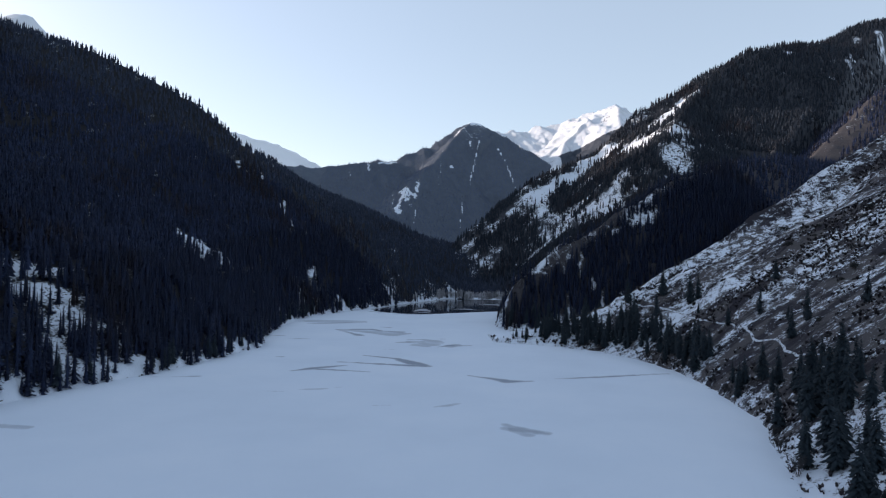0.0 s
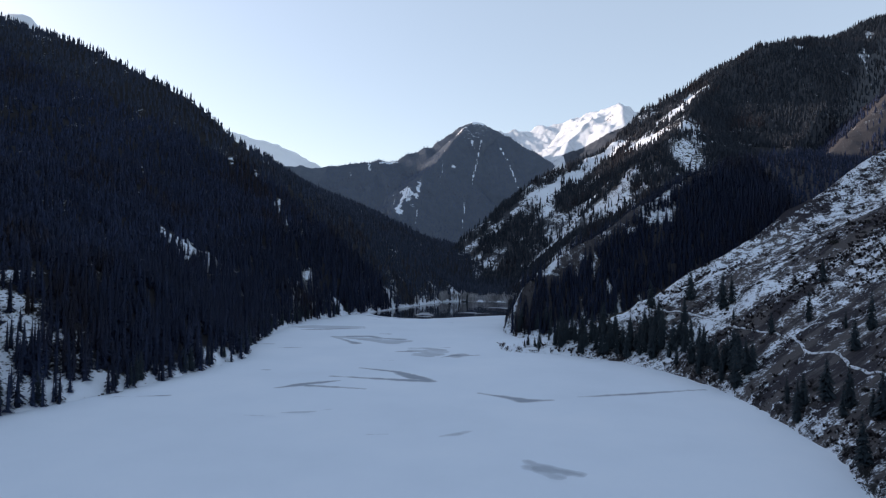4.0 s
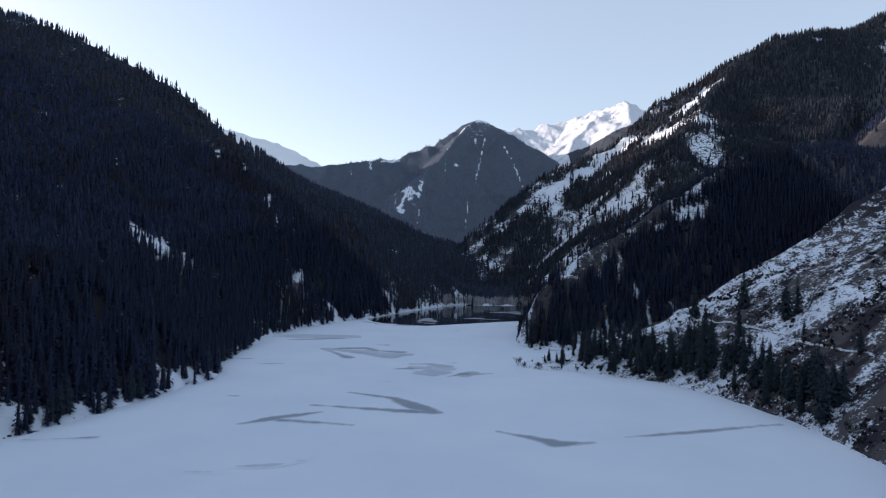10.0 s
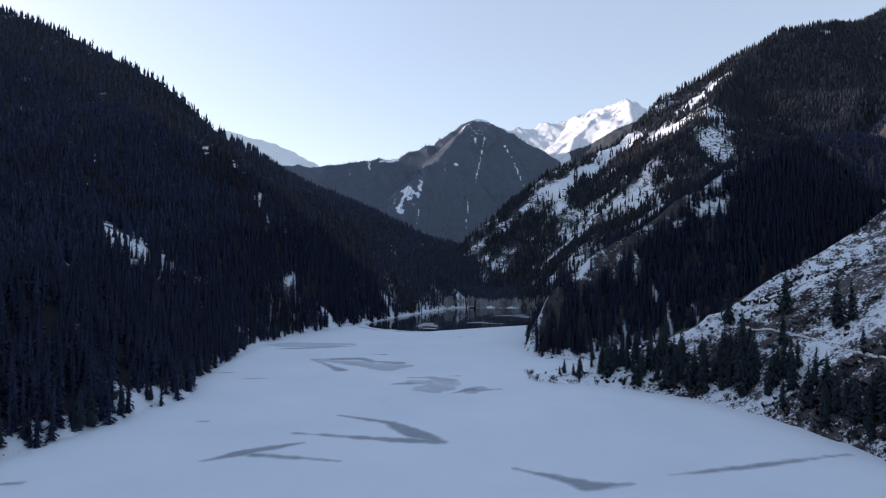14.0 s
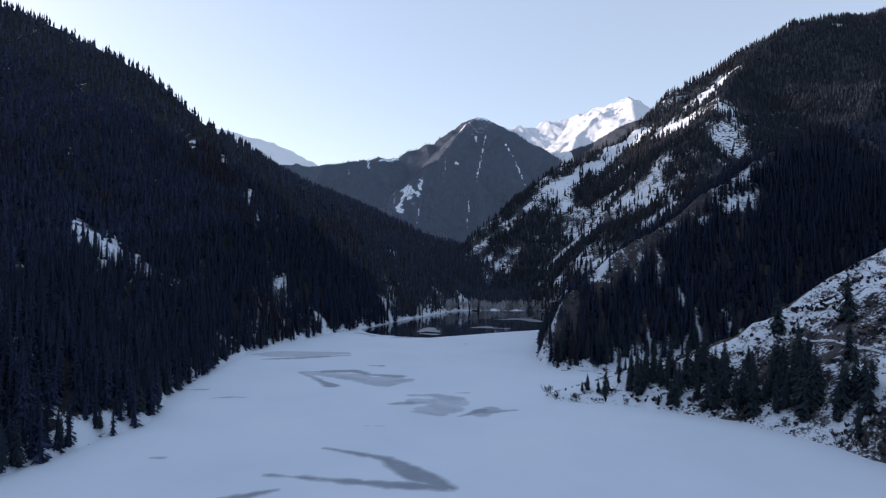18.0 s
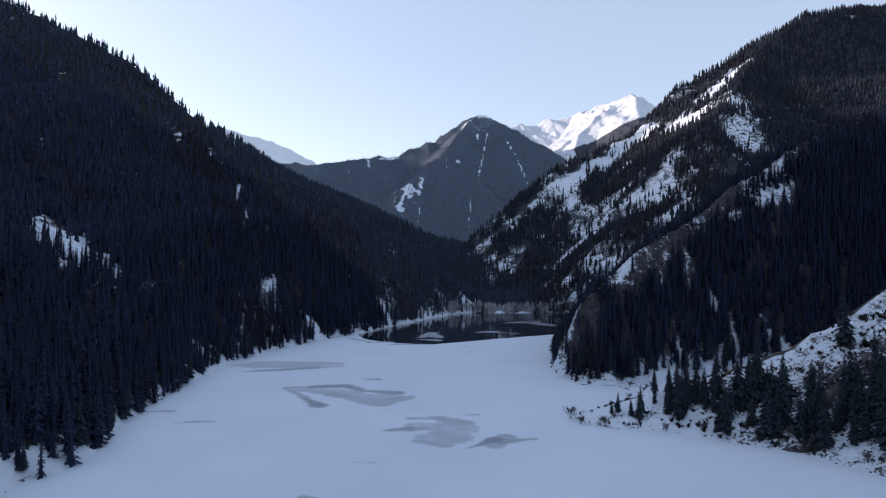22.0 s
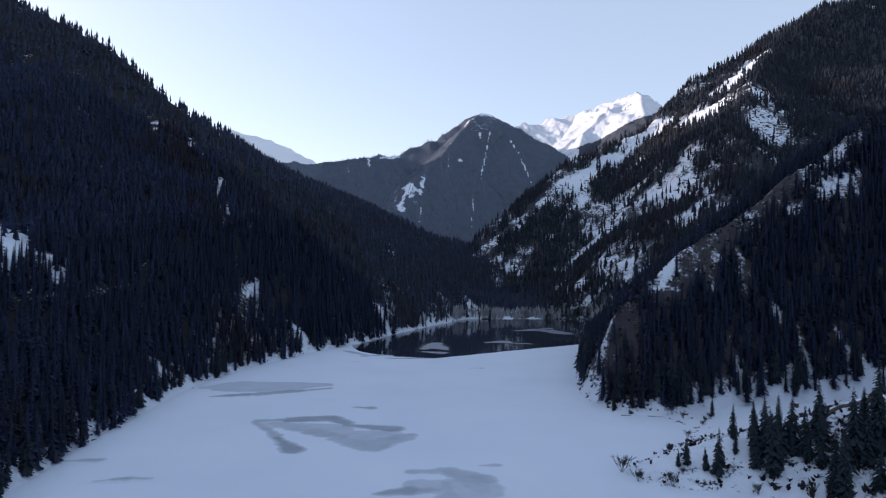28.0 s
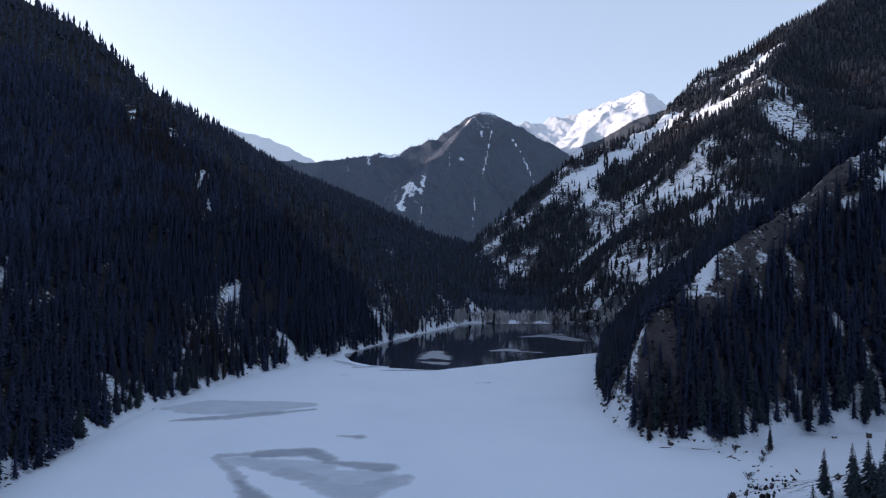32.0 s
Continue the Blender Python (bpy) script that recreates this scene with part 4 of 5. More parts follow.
def plant(x, y, h, r, label, group):
    k = len(placed) % 6
    z = float(ground_height(np.array([x]), np.array([y]))[0]) - 0.15
    m = pose(x, y, z, r.normal(0, 1.2), r.normal(0, 1.2), r.random() * 360) @ Matrix.Diagonal((h, h, h, 1))
    ob = SPRUCES[k] if len(placed) < 6 else copy_thing(SPRUCES[k], m)
    if len(placed) < 6:
        ob.matrix_basis = m
    placed.append(tagged(ob, label, "tree", group))
    # the base meshes are one metre tall, so the scale is the height
    ob.scale = (h, h, h)


def plant_belt(box, step, density, heights, label, group, seed):
    x, y, r = scatter(box, step, seed)
    p = density(x, y)
    for px, py, pp in zip(x, y, p):
        if r.random() < pp:
            h = heights(px, py) * (0.55 + 0.6 * r.random())
            words = label + (", a young one" if h < heights(px, py) * 0.7 else "")
            plant(float(px), float(py), float(h), r, words, group)


def belt_near(x, y):
    d = lake_distance(x, y)
    clump = np.clip(0.55 + 1.7 * fbm(x, y, 22, 2, 61), 0, 1)
    clump = np.where((x < 135) & (y > 505), np.where((y > 538) & (x < 88), 0.2, 0.9), clump)
    reach = np.where(y < 300, 44, np.where(y > 480, 30, 22))
    return np.where((d > 2.5) & (d < reach * 0.85) & (x > 88) & (y < 552), 0.62, 0) * clump


plant_belt((70, 235, 165, 560), 6.0, belt_near, lambda x, y: 22, "dark spruce on the snowy lake bank", "spruces on the lake bank", 200)
plant_belt((92, 165, 500, 552), 6.4, lambda x, y: np.where((lake_distance(x, y) > 3) & (lake_distance(x, y) < 36), 0.42, 0), lambda x, y: 22, "full dark spruce on the snowy point", "spruces on the lake bank", 204)
lone = np.random.default_rng(9)
for px, py, h in ((212, 408, 17), (214, 359, 18), (201, 352, 16), (199, 424, 12), (229, 330, 15), (199, 490, 22), (204, 486, 19), (176, 500, 18), (66, 556, 5), (69, 556, 8), (77, 549, 14), (74, 552, 7), (115, 642, 9), (88, 562, 11), (93, 556, 13), (95, 552, 14), (97, 557, 15), (99, 551, 15), (101, 556, 15), (91, 553, 9), (90, 549, 12), (104, 553, 15), (96, 547, 13), (106, 548, 15), (86, 556, 8), (94, 559, 13), (98, 554, 12),
                  (240, 440, 13), (128, 545, 24), (188, 520, 21), (215, 380, 9), (195, 465, 8), (165, 540, 20)):
    plant(px, py, h * 1.2, lone, "lone dark spruce on the scrubby snowy hillside", "spruces on the hillside")


def belt_left(x, y):
    d = lake_distance(x, y)
    return np.where((x < 0) & (d > 0.8) & (d < 5), 0.85, 0) * (1 - np.clip(ellipses(x, y, CLEAR_LEFT) * 1.5, 0, 0.97))


plant_belt((-235, -95, 320, 860), 5.2, belt_left, lambda x, y: 16, "dark spruce leaning over the steep lake shore", "spruces along the steep shore", 210)


def belt_spur(x, y):
    d = low_distance(x, y)
    return np.where((d > 2) & (d < 9) & (y > 640) & (x > 72) & (x < 240), 0.7, 0)


plant_belt((60, 300, 630, 800), 6.0, belt_spur, lambda x, y: 21, "tall dark spruce at the rocky spur's foot", "spruces at the spur's foot", 220)


# ---- scrub, shrubs, rocks ----
def twig_templates(count, stems, seed, spread, thick):
    r = np.random.default_rng(seed)
    out = []
    for _ in range(count):
        v, f = [], []
        for k in range(stems):
            a, lean = r.random() * 6.28, spread * (0.25 + 0.75 * r.random())
            L = 0.55 + 0.45 * r.random()
            bx, by = 0.12 * r.normal(), 0.12 * r.normal()
            tip = (bx + math.cos(a) * lean * L, by + math.sin(a) * lean * L, L)
            mid = (bx + math.cos(a) * lean * L * 0.4, by + math.sin(a) * lean * L * 0.4, L * 0.6)
            c, s_ = math.cos(a + 1.57) * thick, math.sin(a + 1.57) * thick
            b0 = len(v)
            v += [(bx - c * 0.5, by - s_ * 0.5, -0.1), (bx + c * 0.5, by + s_ * 0.5, -0.1), (mid[0] - c, mid[1] - s_, mid[2]), (mid[0] + c, mid[1] + s_, mid[2] + 0.05), tip]
            f += [(b0, b0 + 1, b0 + 3), (b0, b0 + 3, b0 + 2), (b0 + 2, b0 + 3, b0 + 4)]
        out.append((np.array(v), np.array(f)))
    return out


def rock_templates(count, seed):
    r = np.random.default_rng(seed)
    out = []
    for _ in range(count):
        bm = bmesh.new()
        bmesh.ops.create_icosphere(bm, subdivisions=1, radius=0.5)
        bm.verts.ensure_lookup_table()
        v = np.array([vv.co[:] for vv in bm.verts]) * (1 + r.normal(0, 0.16, (len(bm.verts), 1))) * np.array([1.2, 0.9, 0.7]) + np.array([0, 0, 0.15])
        out.append((v, np.array([[q.index for q in ff.verts] for ff in bm.faces])))
        bm.free()
    return out


def shrub_material(name, a, b_):
    return needle_material(name, a, b_, 0.6)


M_TWIG = shrub_material("bare_scrub", (0.012, 0.011, 0.015), (0.050, 0.043, 0.050))
M_FROST = shrub_material("frosted_twigs", (0.22, 0.22, 0.24), (0.52, 0.53, 0.56))
M_ROCK = shrub_material("shore_rock", (0.035, 0.034, 0.036), (0.13, 0.125, 0.12))
T_TWIG = twig_templates(8, 7, 21, 0.8, 0.14)
T_FROST = twig_templates(8, 12, 22, 0.45, 0.05)
T_ROCK = rock_templates(8, 23)


def cover(name, box, step, density, size, templates, mat, label, category, seed, wide=1.0, sink=0.1):
    x, y, r = scatter(box, step, seed)
    ok = r.random(len(x)) < density(x, y)
    x, y = x[ok], y[ok]
    z = ground_height(x, y)
    h = size * (0.45 + 0.9 * r.random(len(x)) ** 1.6)
    return wood(name, x, y, z - sink * h, h, wide * (0.7 + 0.6 * r.random(len(x))), templates, mat, label, seed + 1, category)


cover("scrub", (60, 420, 180, 600), 1.9, lambda x, y: np.where(lake_distance(x, y) > 1, 0.55, 0) * np.clip(0.25 + 1.7 * fbm(x * 0.4, y + 0.15 * x, 30, 3, 91) + 0.5 * fbm(x, y, 9, 2, 92), 0.03, 1) * (y < 596),
      2.1, T_TWIG, M_TWIG, "low dark bare scrub on the snowy hillside", "scrub", 300, 1.5)
cover("bank_shrubs", (40, 200, 200, 665), 1.6, lambda x, y: np.where((lake_distance(x, y) > 0.3) & (lake_distance(x, y) < 16), 0.24, 0) * np.clip(0.30 + 1.6 * fbm(x, y, 8, 3, 93), 0.03, 1),
      1.1, T_TWIG, M_TWIG, "low dark bare shrubs and tussocks along the snowy bank", "shrubs", 302, 1.4)
cover("scrub_spur", (60, 420, 640, 900), 2.6, lambda x, y: np.where((near_line(x, y, MASSIFS["mid"].crests[0])[0] < 30) & (low_distance(x, y) > 1), 0.5, 0),
      1.6, T_TWIG, M_TWIG, "low bare scrub along the rocky spur", "scrub", 304, 1.5)
cover("shore_rocks", (-240, 190, 180, 1215), 1.5, lambda x, y: np.where((lake_distance(x, y) > -0.6) & (lake_distance(x, y) < 2.2), 0.28, 0) * np.clip(0.6 + 1.5 * fbm(x, y, 20, 2, 95), 0, 1),
      1.1, T_ROCK, M_ROCK, "dark boulders along the frozen shore line", "rocks", 308, 1.0, 0.3)
cover("scree_rocks", (-330, -180, 310, 450), 2.2, lambda x, y: 0.8 * (ellipses(x, y, SCREE[2:6]) > 0.3) * np.clip(0.5 + 2 * fbm(x, y, 12, 3, 96), 0, 1),
      1.5, T_ROCK, M_ROCK, "dark rocks on the snowy scree slope", "rocks", 312, 1.0, 0.25)
cover("spur_rocks", (58, 130, 650, 740), 1.7, lambda x, y: np.where((low_distance(x, y) > 0.5) & (x < 104), 0.45, 0) * np.clip(0.5 + 1.6 * fbm(x, y, 10, 2, 97), 0, 1),
      2.2, T_ROCK, M_ROCK, "dark rocks breaking through snow on the headland", "rocks", 316, 1.0, 0.3)
cover("crag_rocks", (60, 620, 1250, 1640), 3.8, lambda x, y: 0.7 * np.clip(face_open(x, y) - 0.25, 0, 1) * np.clip(0.4 + 2 * fbm(x, y, 40, 3, 98), 0, 1),
      4.5, T_ROCK, M_ROCK, "dark crags standing out of the snow on the mountain face", "rocks", 320, 1.2, 0.35)
cover("frosted_shrubs", (-75, 200, 1030, 1260), 2.6, lambda x, y: np.where((lake_distance(x, y) > 2) & (lake_distance(x, y) < 42) & (y > 1150) & (low_distance(x, y) < 8), 0.75, np.where((lake_distance(x, y) > 1.5) & (lake_distance(x, y) < 5), 0.12, 0)) * np.clip(0.6 + 1.5 * fbm(x, y, 18, 2, 99), 0, 1),
      14.0, T_FROST, M_FROST, "pale frosted shrubs on the flat behind the lake", "shrubs", 324, 1.2)


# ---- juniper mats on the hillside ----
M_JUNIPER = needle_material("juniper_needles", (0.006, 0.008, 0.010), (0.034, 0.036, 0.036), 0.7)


def juniper(seed):
    """A creeping juniper 1 m across: a low frame of stems under a ragged dome of small sprays."""
    r = np.random.default_rng(seed)
    root = new("juniper")
    v, f, tone = [], [], []
    for k in range(190):
        a, d = r.random() * 6.2832, math.sqrt(r.random()) * (0.43 + 0.1 * math.sin(3 * r.random() + seed))
        px, py = d * math.cos(a), d * math.sin(a)
        pz = 0.17 * (1 - (d / 0.56) ** 2) * (0.6 + 0.5 * r.random())
        size = 0.035 + 0.045 * r.random()
        b0 = len(v)
        for q in range(3):
            g = a + 2.094 * q + r.random()
            v.append((px + size * math.cos(g), py + size * math.sin(g), pz - 0.03 * r.random()))
        v.append((px + 0.02 * math.cos(a), py + 0.02 * math.sin(a), pz + size * (0.5 + 0.7 * r.random())))
        f += [(b0, b0 + 1, b0 + 3), (b0 + 1, b0 + 2, b0 + 3), (b0 + 2, b0, b0 + 3)]
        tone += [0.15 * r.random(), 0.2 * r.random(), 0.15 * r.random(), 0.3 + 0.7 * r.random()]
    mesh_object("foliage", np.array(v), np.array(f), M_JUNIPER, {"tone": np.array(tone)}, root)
    v, f = [], []
    for k in range(9):
        a = 6.2832 * k / 9 + 0.4 * r.random()
        c, s_, reach = math.cos(a), math.sin(a), 0.34 + 0.12 * r.random()
        b0 = len(v)
        for t, w in ((0.0, 0.012), (1.0, 0.004)):
            v += [(c * reach * t - s_ * w, s_ * reach * t + c * w, 0.05), (c * reach * t + s_ * w, s_ * reach * t - c * w, 0.05), (c * reach * t, s_ * reach * t, 0.05 + 2 * w)]
        f += [(b0, b0 + 3, b0 + 5), (b0, b0 + 5, b0 + 2), (b0 + 1, b0 + 2, b0 + 5), (b0 + 1, b0 + 5, b0 + 4)]
    mesh_object("branch_frame", np.array(v), np.array(f), M_BARK, parent=root)
    return root


JUNIPERS = [juniper(800 + k) for k in range(5)]
mats = [(265, 393, 10), (316, 452, 11), (271, 494, 6), (320, 538, 8), (251, 491, 6), (255, 390, 6), (352, 518, 9), (291, 472, 7), (268, 473, 8), (278, 386, 8), (331, 535, 7), (256, 380, 5), (306, 443, 9), (300, 538, 10), (342, 540, 5)]
spread = np.random.default_rng(83)
while len(mats) < 150:
    px, py = 175 + 220 * spread.random(), 200 + 345 * spread.random()
    if fbm(np.array([px * 0.4]), np.array([py]), 30, 3, 91)[0] > -0.12:
        mats.append((px, py, 2.2 + 4.5 * spread.random() ** 2))
for k, (px, py, wide) in enumerate(mats):
    e = 1.5
    g = ground_height(np.array([px, px + e, px, px - e, px]), np.array([py, py, py + e, py, py - e], float))
    up = Vector(((g[3] - g[1]) / (2 * e), (g[4] - g[2]) / (2 * e), 1)).normalized()
    tilt = Vector((0, 0, 1)).rotation_difference(up)
    m = Matrix.LocRotScale(Vector((px, py, g[0] - 0.12)), tilt @ Euler((0, 0, 1.57 + spread.normal(0, 0.5))).to_quaternion(), Vector((wide, wide * 0.55, wide * 0.75)))
    ob = JUNIPERS[k] if k < 5 else copy_thing(JUNIPERS[k % 5], m)
    ob.matrix_basis = m
    tagged(ob, "dark creeping juniper mat on the snowy hillside" if wide > 4 else "small dark creeping juniper on the snowy hillside", "shrub", "junipers on the hillside")


# ---- bare bushes on the bank ----
def bush(seed):
    """A leafless bush 1 m tall: stems that fork, and a haze of fine twigs."""
    r = np.random.default_rng(seed)
    root = new("bush")
    layers = {"branch_frame": ([], []), "twig_crown": ([], [])}

    def limb(layer, p, q, w0, w1):
        v, f = layers[layer]
        d = Vector(q) - Vector(p)
        u = d.orthogonal().normalized()
        w = d.cross(u).normalized()
        b0 = len(v)
        for c, rad in ((p, w0), (q, w1)):
            for k in range(3):
                o = u * math.cos(2.094 * k) * rad + w * math.sin(2.094 * k) * rad
                v.append((c[0] + o.x, c[1] + o.y, c[2] + o.z))
        for k in range(3):
            n = (k + 1) % 3
            f.append((b0 + k, b0 + n, b0 + 3 + n))
            f.append((b0 + k, b0 + 3 + n, b0 + 3 + k))

    for k in range(12):
        a, lean = r.random() * 6.28, 0.15 + 0.55 * r.random()
        p = (0.04 * r.normal(), 0.04 * r.normal(), -0.03)
        q = (p[0] + math.cos(a) * lean * 0.55, p[1] + math.sin(a) * lean * 0.55, 0.45 + 0.15 * r.random())
        limb("branch_frame", p, q, 0.009, 0.005)
        for m_ in range(4):
            b2 = a + r.normal(0, 0.9)
            t = 0.45 + 0.55 * r.random()
            s0 = tuple(p[i] + (q[i] - p[i]) * t for i in range(3))
            s1 = (s0[0] + math.cos(b2) * 0.22 * r.random(), s0[1] + math.sin(b2) * 0.22 * r.random(), s0[2] + 0.2 + 0.2 * r.random())
            limb("branch_frame", s0, s1, 0.005, 0.003)
            for n_ in range(14):
                b3 = b2 + r.normal(0, 1.1)
                t3 = r.random()
                e0 = tuple(s0[i] + (s1[i] - s0[i]) * t3 for i in range(3))
                limb("twig_crown", e0, (e0[0] + math.cos(b3) * 0.16 * r.random(), e0[1] + math.sin(b3) * 0.16 * r.random(), e0[2] + 0.03 + 0.12 * r.random()), 0.0045, 0.003)
    for name, (v, f) in layers.items():
        mesh_object(name, np.array(v), np.array(f), M_BUSH, {"tone": r.random(len(v))}, root)
    return root


M_BUSH = shrub_material("bush_twigs", (0.028, 0.028, 0.033), (0.085, 0.083, 0.09))
BUSHES = [bush(700 + k) for k in range(4)]
grow = np.random.default_rng(77)
SPOTS = [(47.5, 561, 6.5), (51, 553, 5), (61, 547.5, 5.5), (66, 552, 3), (86, 540, 4), (100, 535, 5), (118, 524, 4.5), (131, 513, 5), (143, 494, 4), (152.5, 474, 5), (158, 455, 4), (163.5, 425, 5),
         (165, 400, 6), (164, 371, 5), (160, 345, 6), (155, 310, 5), (150, 280, 6), (140, 255, 7), (133, 240, 7), (124, 213, 8), (100, 640, 4), (108, 633, 3.5), (104, 627, 3), (112, 637, 4), (90, 609, 3.5)]
for k, (px, py, h) in enumerate(SPOTS):
    z = float(ground_height(np.array([float(px)]), np.array([float(py)]))[0])
    m = pose(px, py, z - 0.1, 0, 0, 360 * grow.random()) @ Matrix.Diagonal((h, h, h, 1))
    if k < 4:
        ob = BUSHES[k]
        ob.matrix_basis = m
    else:
        ob = copy_thing(BUSHES[k % 4], pose(px, py, z - 0.1, 0, 0, 360 * grow.random()))
        ob.scale = (h, h, h)
    tagged(ob, "leafless grey-brown bush at the edge of the frozen lake", "bush", "bushes along the shore")

# ---- paths ----
M_TRAIL = bpy.data.materials.new("trodden_snow")
M_TRAIL.use_nodes = True
nodes, links, b = M_TRAIL.node_tree.nodes, M_TRAIL.node_tree.links, M_TRAIL.node_tree.nodes["Principled BSDF"]
b.inputs["Roughness"].default_value = 0.9
links.new(n_ramp(nodes, links, n_noise(nodes, links, 2.2, 6, 0.6), [(0.38, (0.06, 0.055, 0.06)), (0.48, (0.55, 0.60, 0.67)), (0.8, (0.70, 0.76, 0.84))]), b.inputs["Base Color"])
M_DIRT = bpy.data.materials.new("frozen_earth")
M_DIRT.use_nodes = True
nodes, links, b = M_DIRT.node_tree.nodes, M_DIRT.node_tree.links, M_DIRT.node_tree.nodes["Principled BSDF"]
b.inputs["Roughness"].default_value = 0.95
links.new(n_ramp(nodes, links, n_noise(nodes, links, 1.6, 6, 0.6), [(0.3, (0.03, 0.026, 0.024)), (0.6, (0.10, 0.085, 0.075)), (0.75, (0.5, 0.5, 0.52))]), b.inputs["Base Color"])


def ribbon(name, pts, width, mat, label, lift=0.35):
    pts = np.array(pts, float)
    t = np.linspace(0, len(pts) - 1, (len(pts) - 1) * 14 + 1)
    i = np.clip(t.astype(int), 0, len(pts) - 2)
    u = (t - i)[:, None]
    p0, p1, p2, p3 = pts[np.clip(i - 1, 0, None)], pts[i], pts[i + 1], pts[np.clip(i + 2, None, len(pts) - 1)]
    c = 0.5 * (2 * p1 + (p2 - p0) * u + (2 * p0 - 5 * p1 + 4 * p2 - p3) * u ** 2 + (3 * p1 - p0 - 3 * p2 + p3) * u ** 3)
    c = c + np.stack([fbm(c[:, 0], c[:, 1], 9, 2, 41), fbm(c[:, 1], c[:, 0], 9, 2, 42)], 1) * 1.6
    d = np.gradient(c, axis=0)
    n = np.stack([-d[:, 1], d[:, 0]], 1) / np.linalg.norm(d, axis=1)[:, None]
    half = width * 0.5 * (0.8 + 0.5 * fbm(c[:, 0], c[:, 1], 6, 2, 43))[:, None]
    rows = []
    mid = ground_height(c[:, 0], c[:, 1])
    for k, off in enumerate((-1.0, -0.5, 0.5, 1.0)):
        p = c + n * half * off
        g = ground_height(p[:, 0], p[:, 1])
        rows.append(np.stack([p[:, 0], p[:, 1], (g - 0.25 if k in (0, 3) else np.maximum(g, mid) + lift)], 1))
    v = np.concatenate(rows)
    m_ = len(c)
    q = [(a * m_ + k, a * m_ + k + 1, (a + 1) * m_ + k + 1, (a + 1) * m_ + k) for a in range(3) for k in range(m_ - 1)]
    return tagged(mesh_object(name, v, np.array(q), mat, smooth=True), label, "path", kind="structure")


ribbon("trail", [(150, 545), (170, 530), (186, 493), (193, 455), (199, 424), (199, 393), (196, 378), (197, 357), (190, 333), (187, 309), (178, 276), (169, 255), (156, 229), (151, 209), (140, 160)], 1.9, M_TRAIL,
       "narrow snowy footpath winding across the scrubby hillside")
ribbon("track", [(98, 560.5), (113, 560), (135, 560), (151, 560), (175, 560.5), (200, 562), (240, 570), (280, 585)], 2.3, M_DIRT, "dark earthen track along the crest above the snow fan", 0.3)

# ---- small things on the snow fan ----
def box_bm(sx, sy, sz, z0=0.0, bevel=0.03):
    bm = bmesh.new()
    bmesh.ops.create_cube(bm, size=1, matrix=Matrix.Translation((0, 0, z0 + sz / 2)) @ Matrix.Diagonal((sx, sy, sz, 1)))
    bmesh.ops.bevel(bm, geom=bm.edges[:], offset=bevel, segments=1, affect="EDGES")
    return bm


def wood_grain(name, a, b_):
    m = bpy.data.materials.new(name)
    m.use_nodes = True
    nodes, links, b = m.node_tree.nodes, m.node_tree.links, m.node_tree.nodes["Principled BSDF"]
    b.inputs["Roughness"].default_value = 0.85
    links.new(n_mix(nodes, links, n_noise(nodes, links, 0.25, 5, 0.6, (1, 1, 0.15)), a, b_), b.inputs["Base Color"])
    return m


M_PLANK = wood_grain("weathered_planks", (0.05, 0.04, 0.034), (0.13, 0.10, 0.085))
M_CAP = bpy.data.materials["valley_snow"]


def ground_at(x, y):
    return float(ground_height(np.array([float(x)]), np.array([float(y)]))[0])


def cabin(x, y):
    root = new("outhouse")
    for k in range(7):
        plank = part("plank", box_bm(0.30, 0.06, 2.5, 0, 0.01), M_PLANK, root)
        plank.location = (-0.93 + 0.31 * k, -1.0, 0)
    for sx in (-1.06, 1.06):
        part("side_wall", box_bm(0.08, 2.0, 2.45, 0, 0.01), M_PLANK, root).location = (sx, 0, 0)
    part("back_wall", box_bm(2.1, 0.08, 2.4, 0, 0.01), M_PLANK, root).location = (0, 1.0, 0)
    part("door", box_bm(0.8, 0.05, 1.95, 0.1, 0.01), M_PLANK, root, "dark plank door").location = (0, -1.07, 0)
    roof = part("roof", box_bm(2.7, 2.7, 0.12, 2.52, 0.02), M_PLANK, root)
    roof.rotation_euler = (radians(4), 0, 0)
    snow = part("snow_cap", box_bm(2.6, 2.6, 0.4, 2.64, 0.15), M_CAP, root, "thick white snow cap")
    snow.rotation_euler = (radians(4), 0, 0)
    root.matrix_basis = pose(x, y, ground_at(x, y) - 0.05, 0, 0, 12) @ Matrix.Diagonal((0.68, 0.68, 0.85, 1))
    return tagged(root, "small dark plank outhouse with a snow-capped roof", "hut")


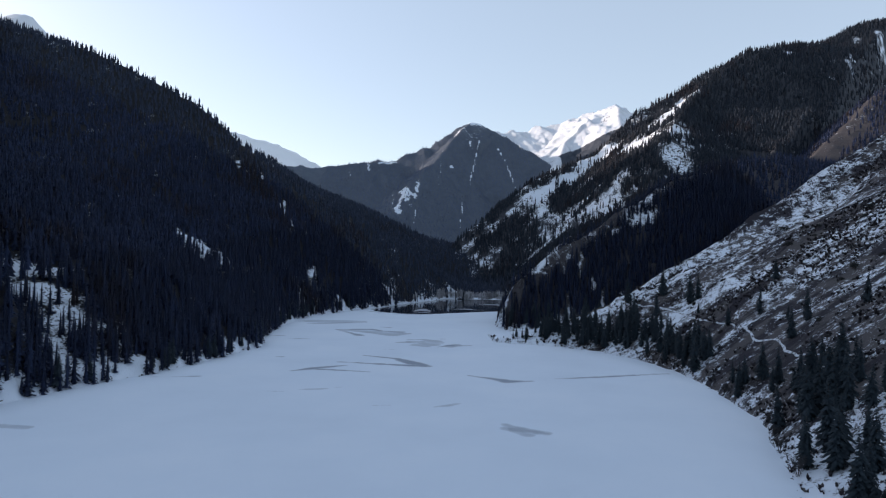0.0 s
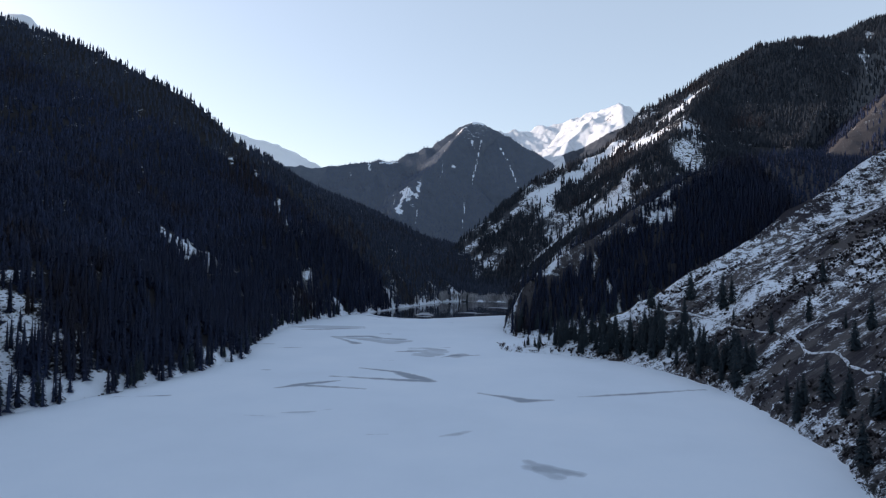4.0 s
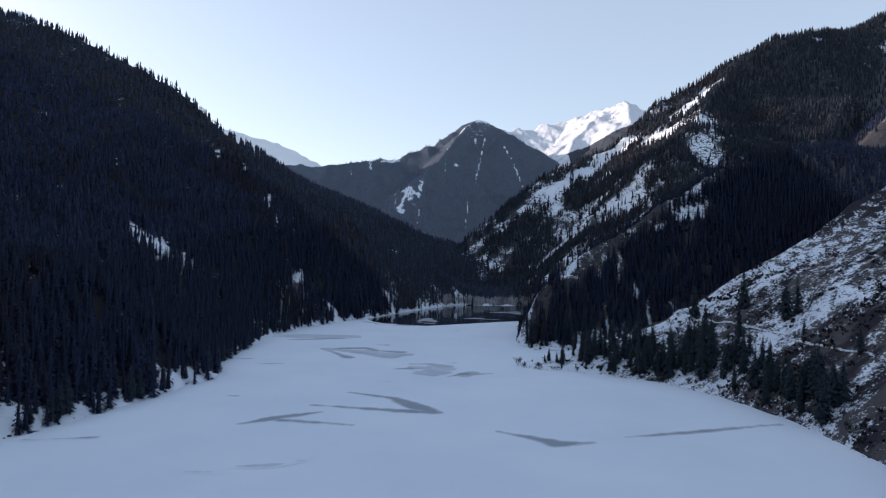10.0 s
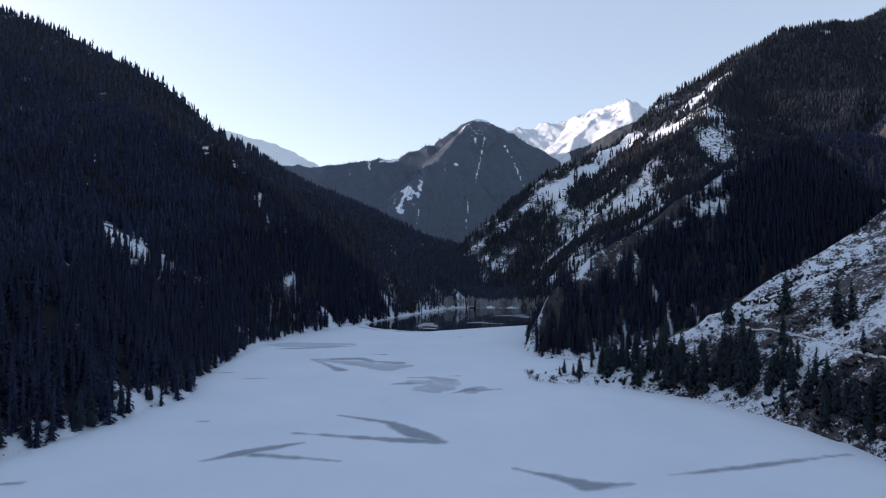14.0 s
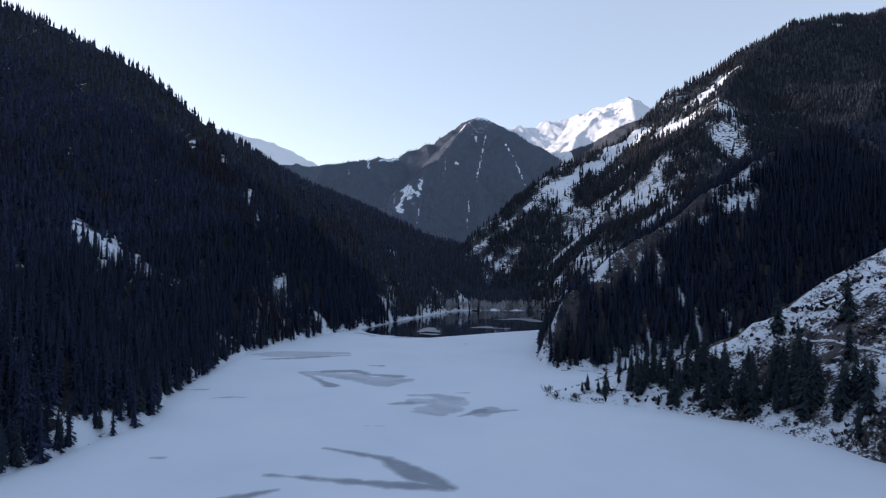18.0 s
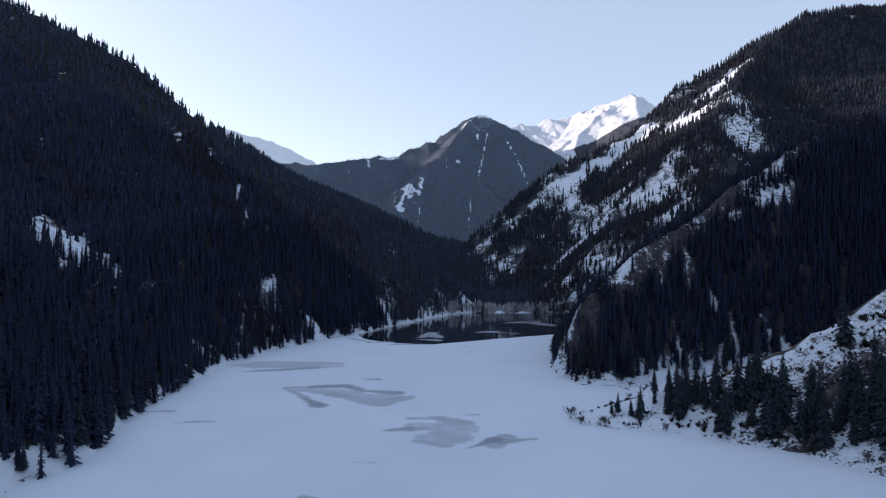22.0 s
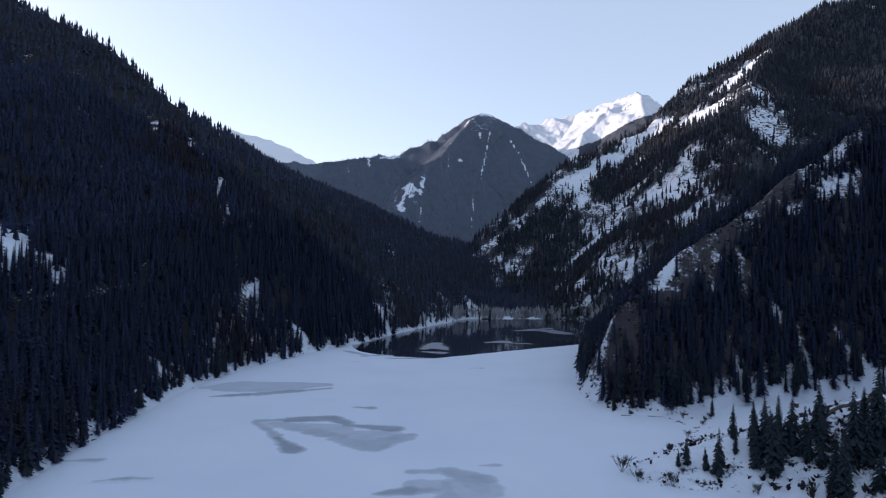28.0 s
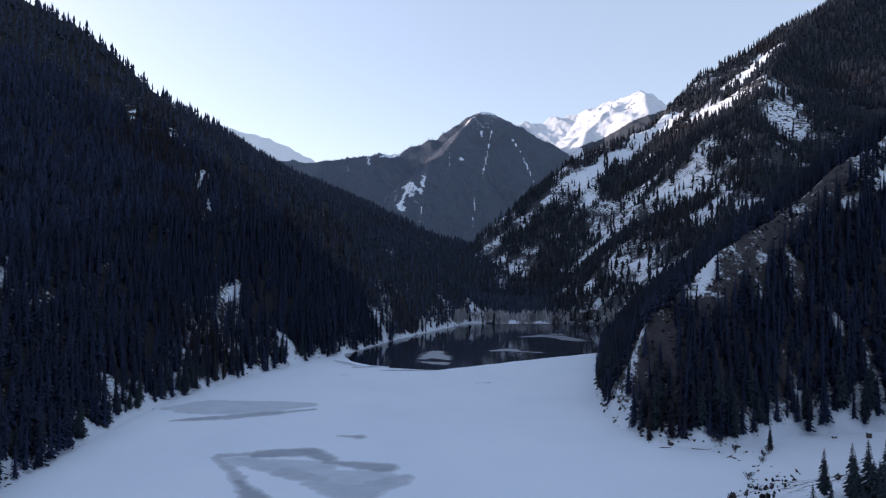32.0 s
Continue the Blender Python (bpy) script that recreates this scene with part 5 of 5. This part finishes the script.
def bench(x, y, turn):
    root = new("picnic_table")
    part("tabletop", box_bm(2.0, 0.9, 0.07, 0.72, 0.01), M_PLANK, root)
    part("snow_cap", box_bm(1.95, 0.85, 0.25, 0.79, 0.09), M_CAP, root, "white snow cap")
    for sx in (-0.8, 0.8):
        part("leg", box_bm(0.1, 0.7, 0.75, -0.02, 0.01), M_PLANK, root).location = (sx, 0, 0)
    for sy in (-0.75, 0.75):
        part("seat", box_bm(2.0, 0.26, 0.06, 0.42, 0.01), M_PLANK, root).location = (0, sy, 0)
        part("seat_support", box_bm(0.1, 0.2, 0.44, -0.02, 0.01), M_PLANK, root).location = (0, sy, 0)
    root.matrix_basis = pose(x, y, ground_at(x, y) + 0.15, 0, 0, turn)
    return tagged(root, "dark wooden picnic table buried in snow", "table")


def sign(x, y):
    root = new("sign_post")
    part("post", box_bm(0.12, 0.12, 1.9, -0.2, 0.01), M_PLANK, root)
    part("board", box_bm(0.7, 0.06, 0.6, 1.1, 0.01), M_PLANK, root).location = (0, -0.09, 0)
    root.matrix_basis = pose(x, y, ground_at(x, y), 0, 0, 20)
    return tagged(root, "small dark wooden sign on the snowy bank", "sign")


def log(x, y, length, turn, rad):
    bm = bmesh.new()
    bmesh.ops.create_cone(bm, cap_ends=True, segments=9, radius1=rad * 0.55, radius2=rad * 0.3, depth=length, matrix=Matrix.Rotation(radians(90), 4, "Y"))
    for v in bm.verts:
        v.co.z += 0.08 * math.sin(v.co.x * 1.3)
        v.co.y += 0.15 * math.sin(v.co.x * 0.7)
    rad *= 0.55
    ob = part("driftwood_log", bm, M_BARK, smooth=True)
    ob.matrix_basis = pose(x, y, max(ground_at(x, y), 0.0) + rad * 0.7, 0, 0, turn)
    return tagged(ob, "dark driftwood log frozen in at the shore", "log", "driftwood along the shore")


cabin(162, 652)
bench(148, 653, 20)
sign(109, 637)
for px, py, length, turn, rad in ((74, 646.5, 5, 5, 0.35), (88, 645, 7, -8, 0.3), (96, 636, 5, 40, 0.3), (70, 655, 4, 60, 0.3), (52, 571, 6, 50, 0.3), (57, 578, 5, 45, 0.25), (-150, 470, 5, 80, 0.3),
                                  (-166, 700, 4, 95, 0.3), (112, 524, 5, -30, 0.3), (-163, 412, 5, 70, 0.3)):
    log(px, py, length, turn, rad)
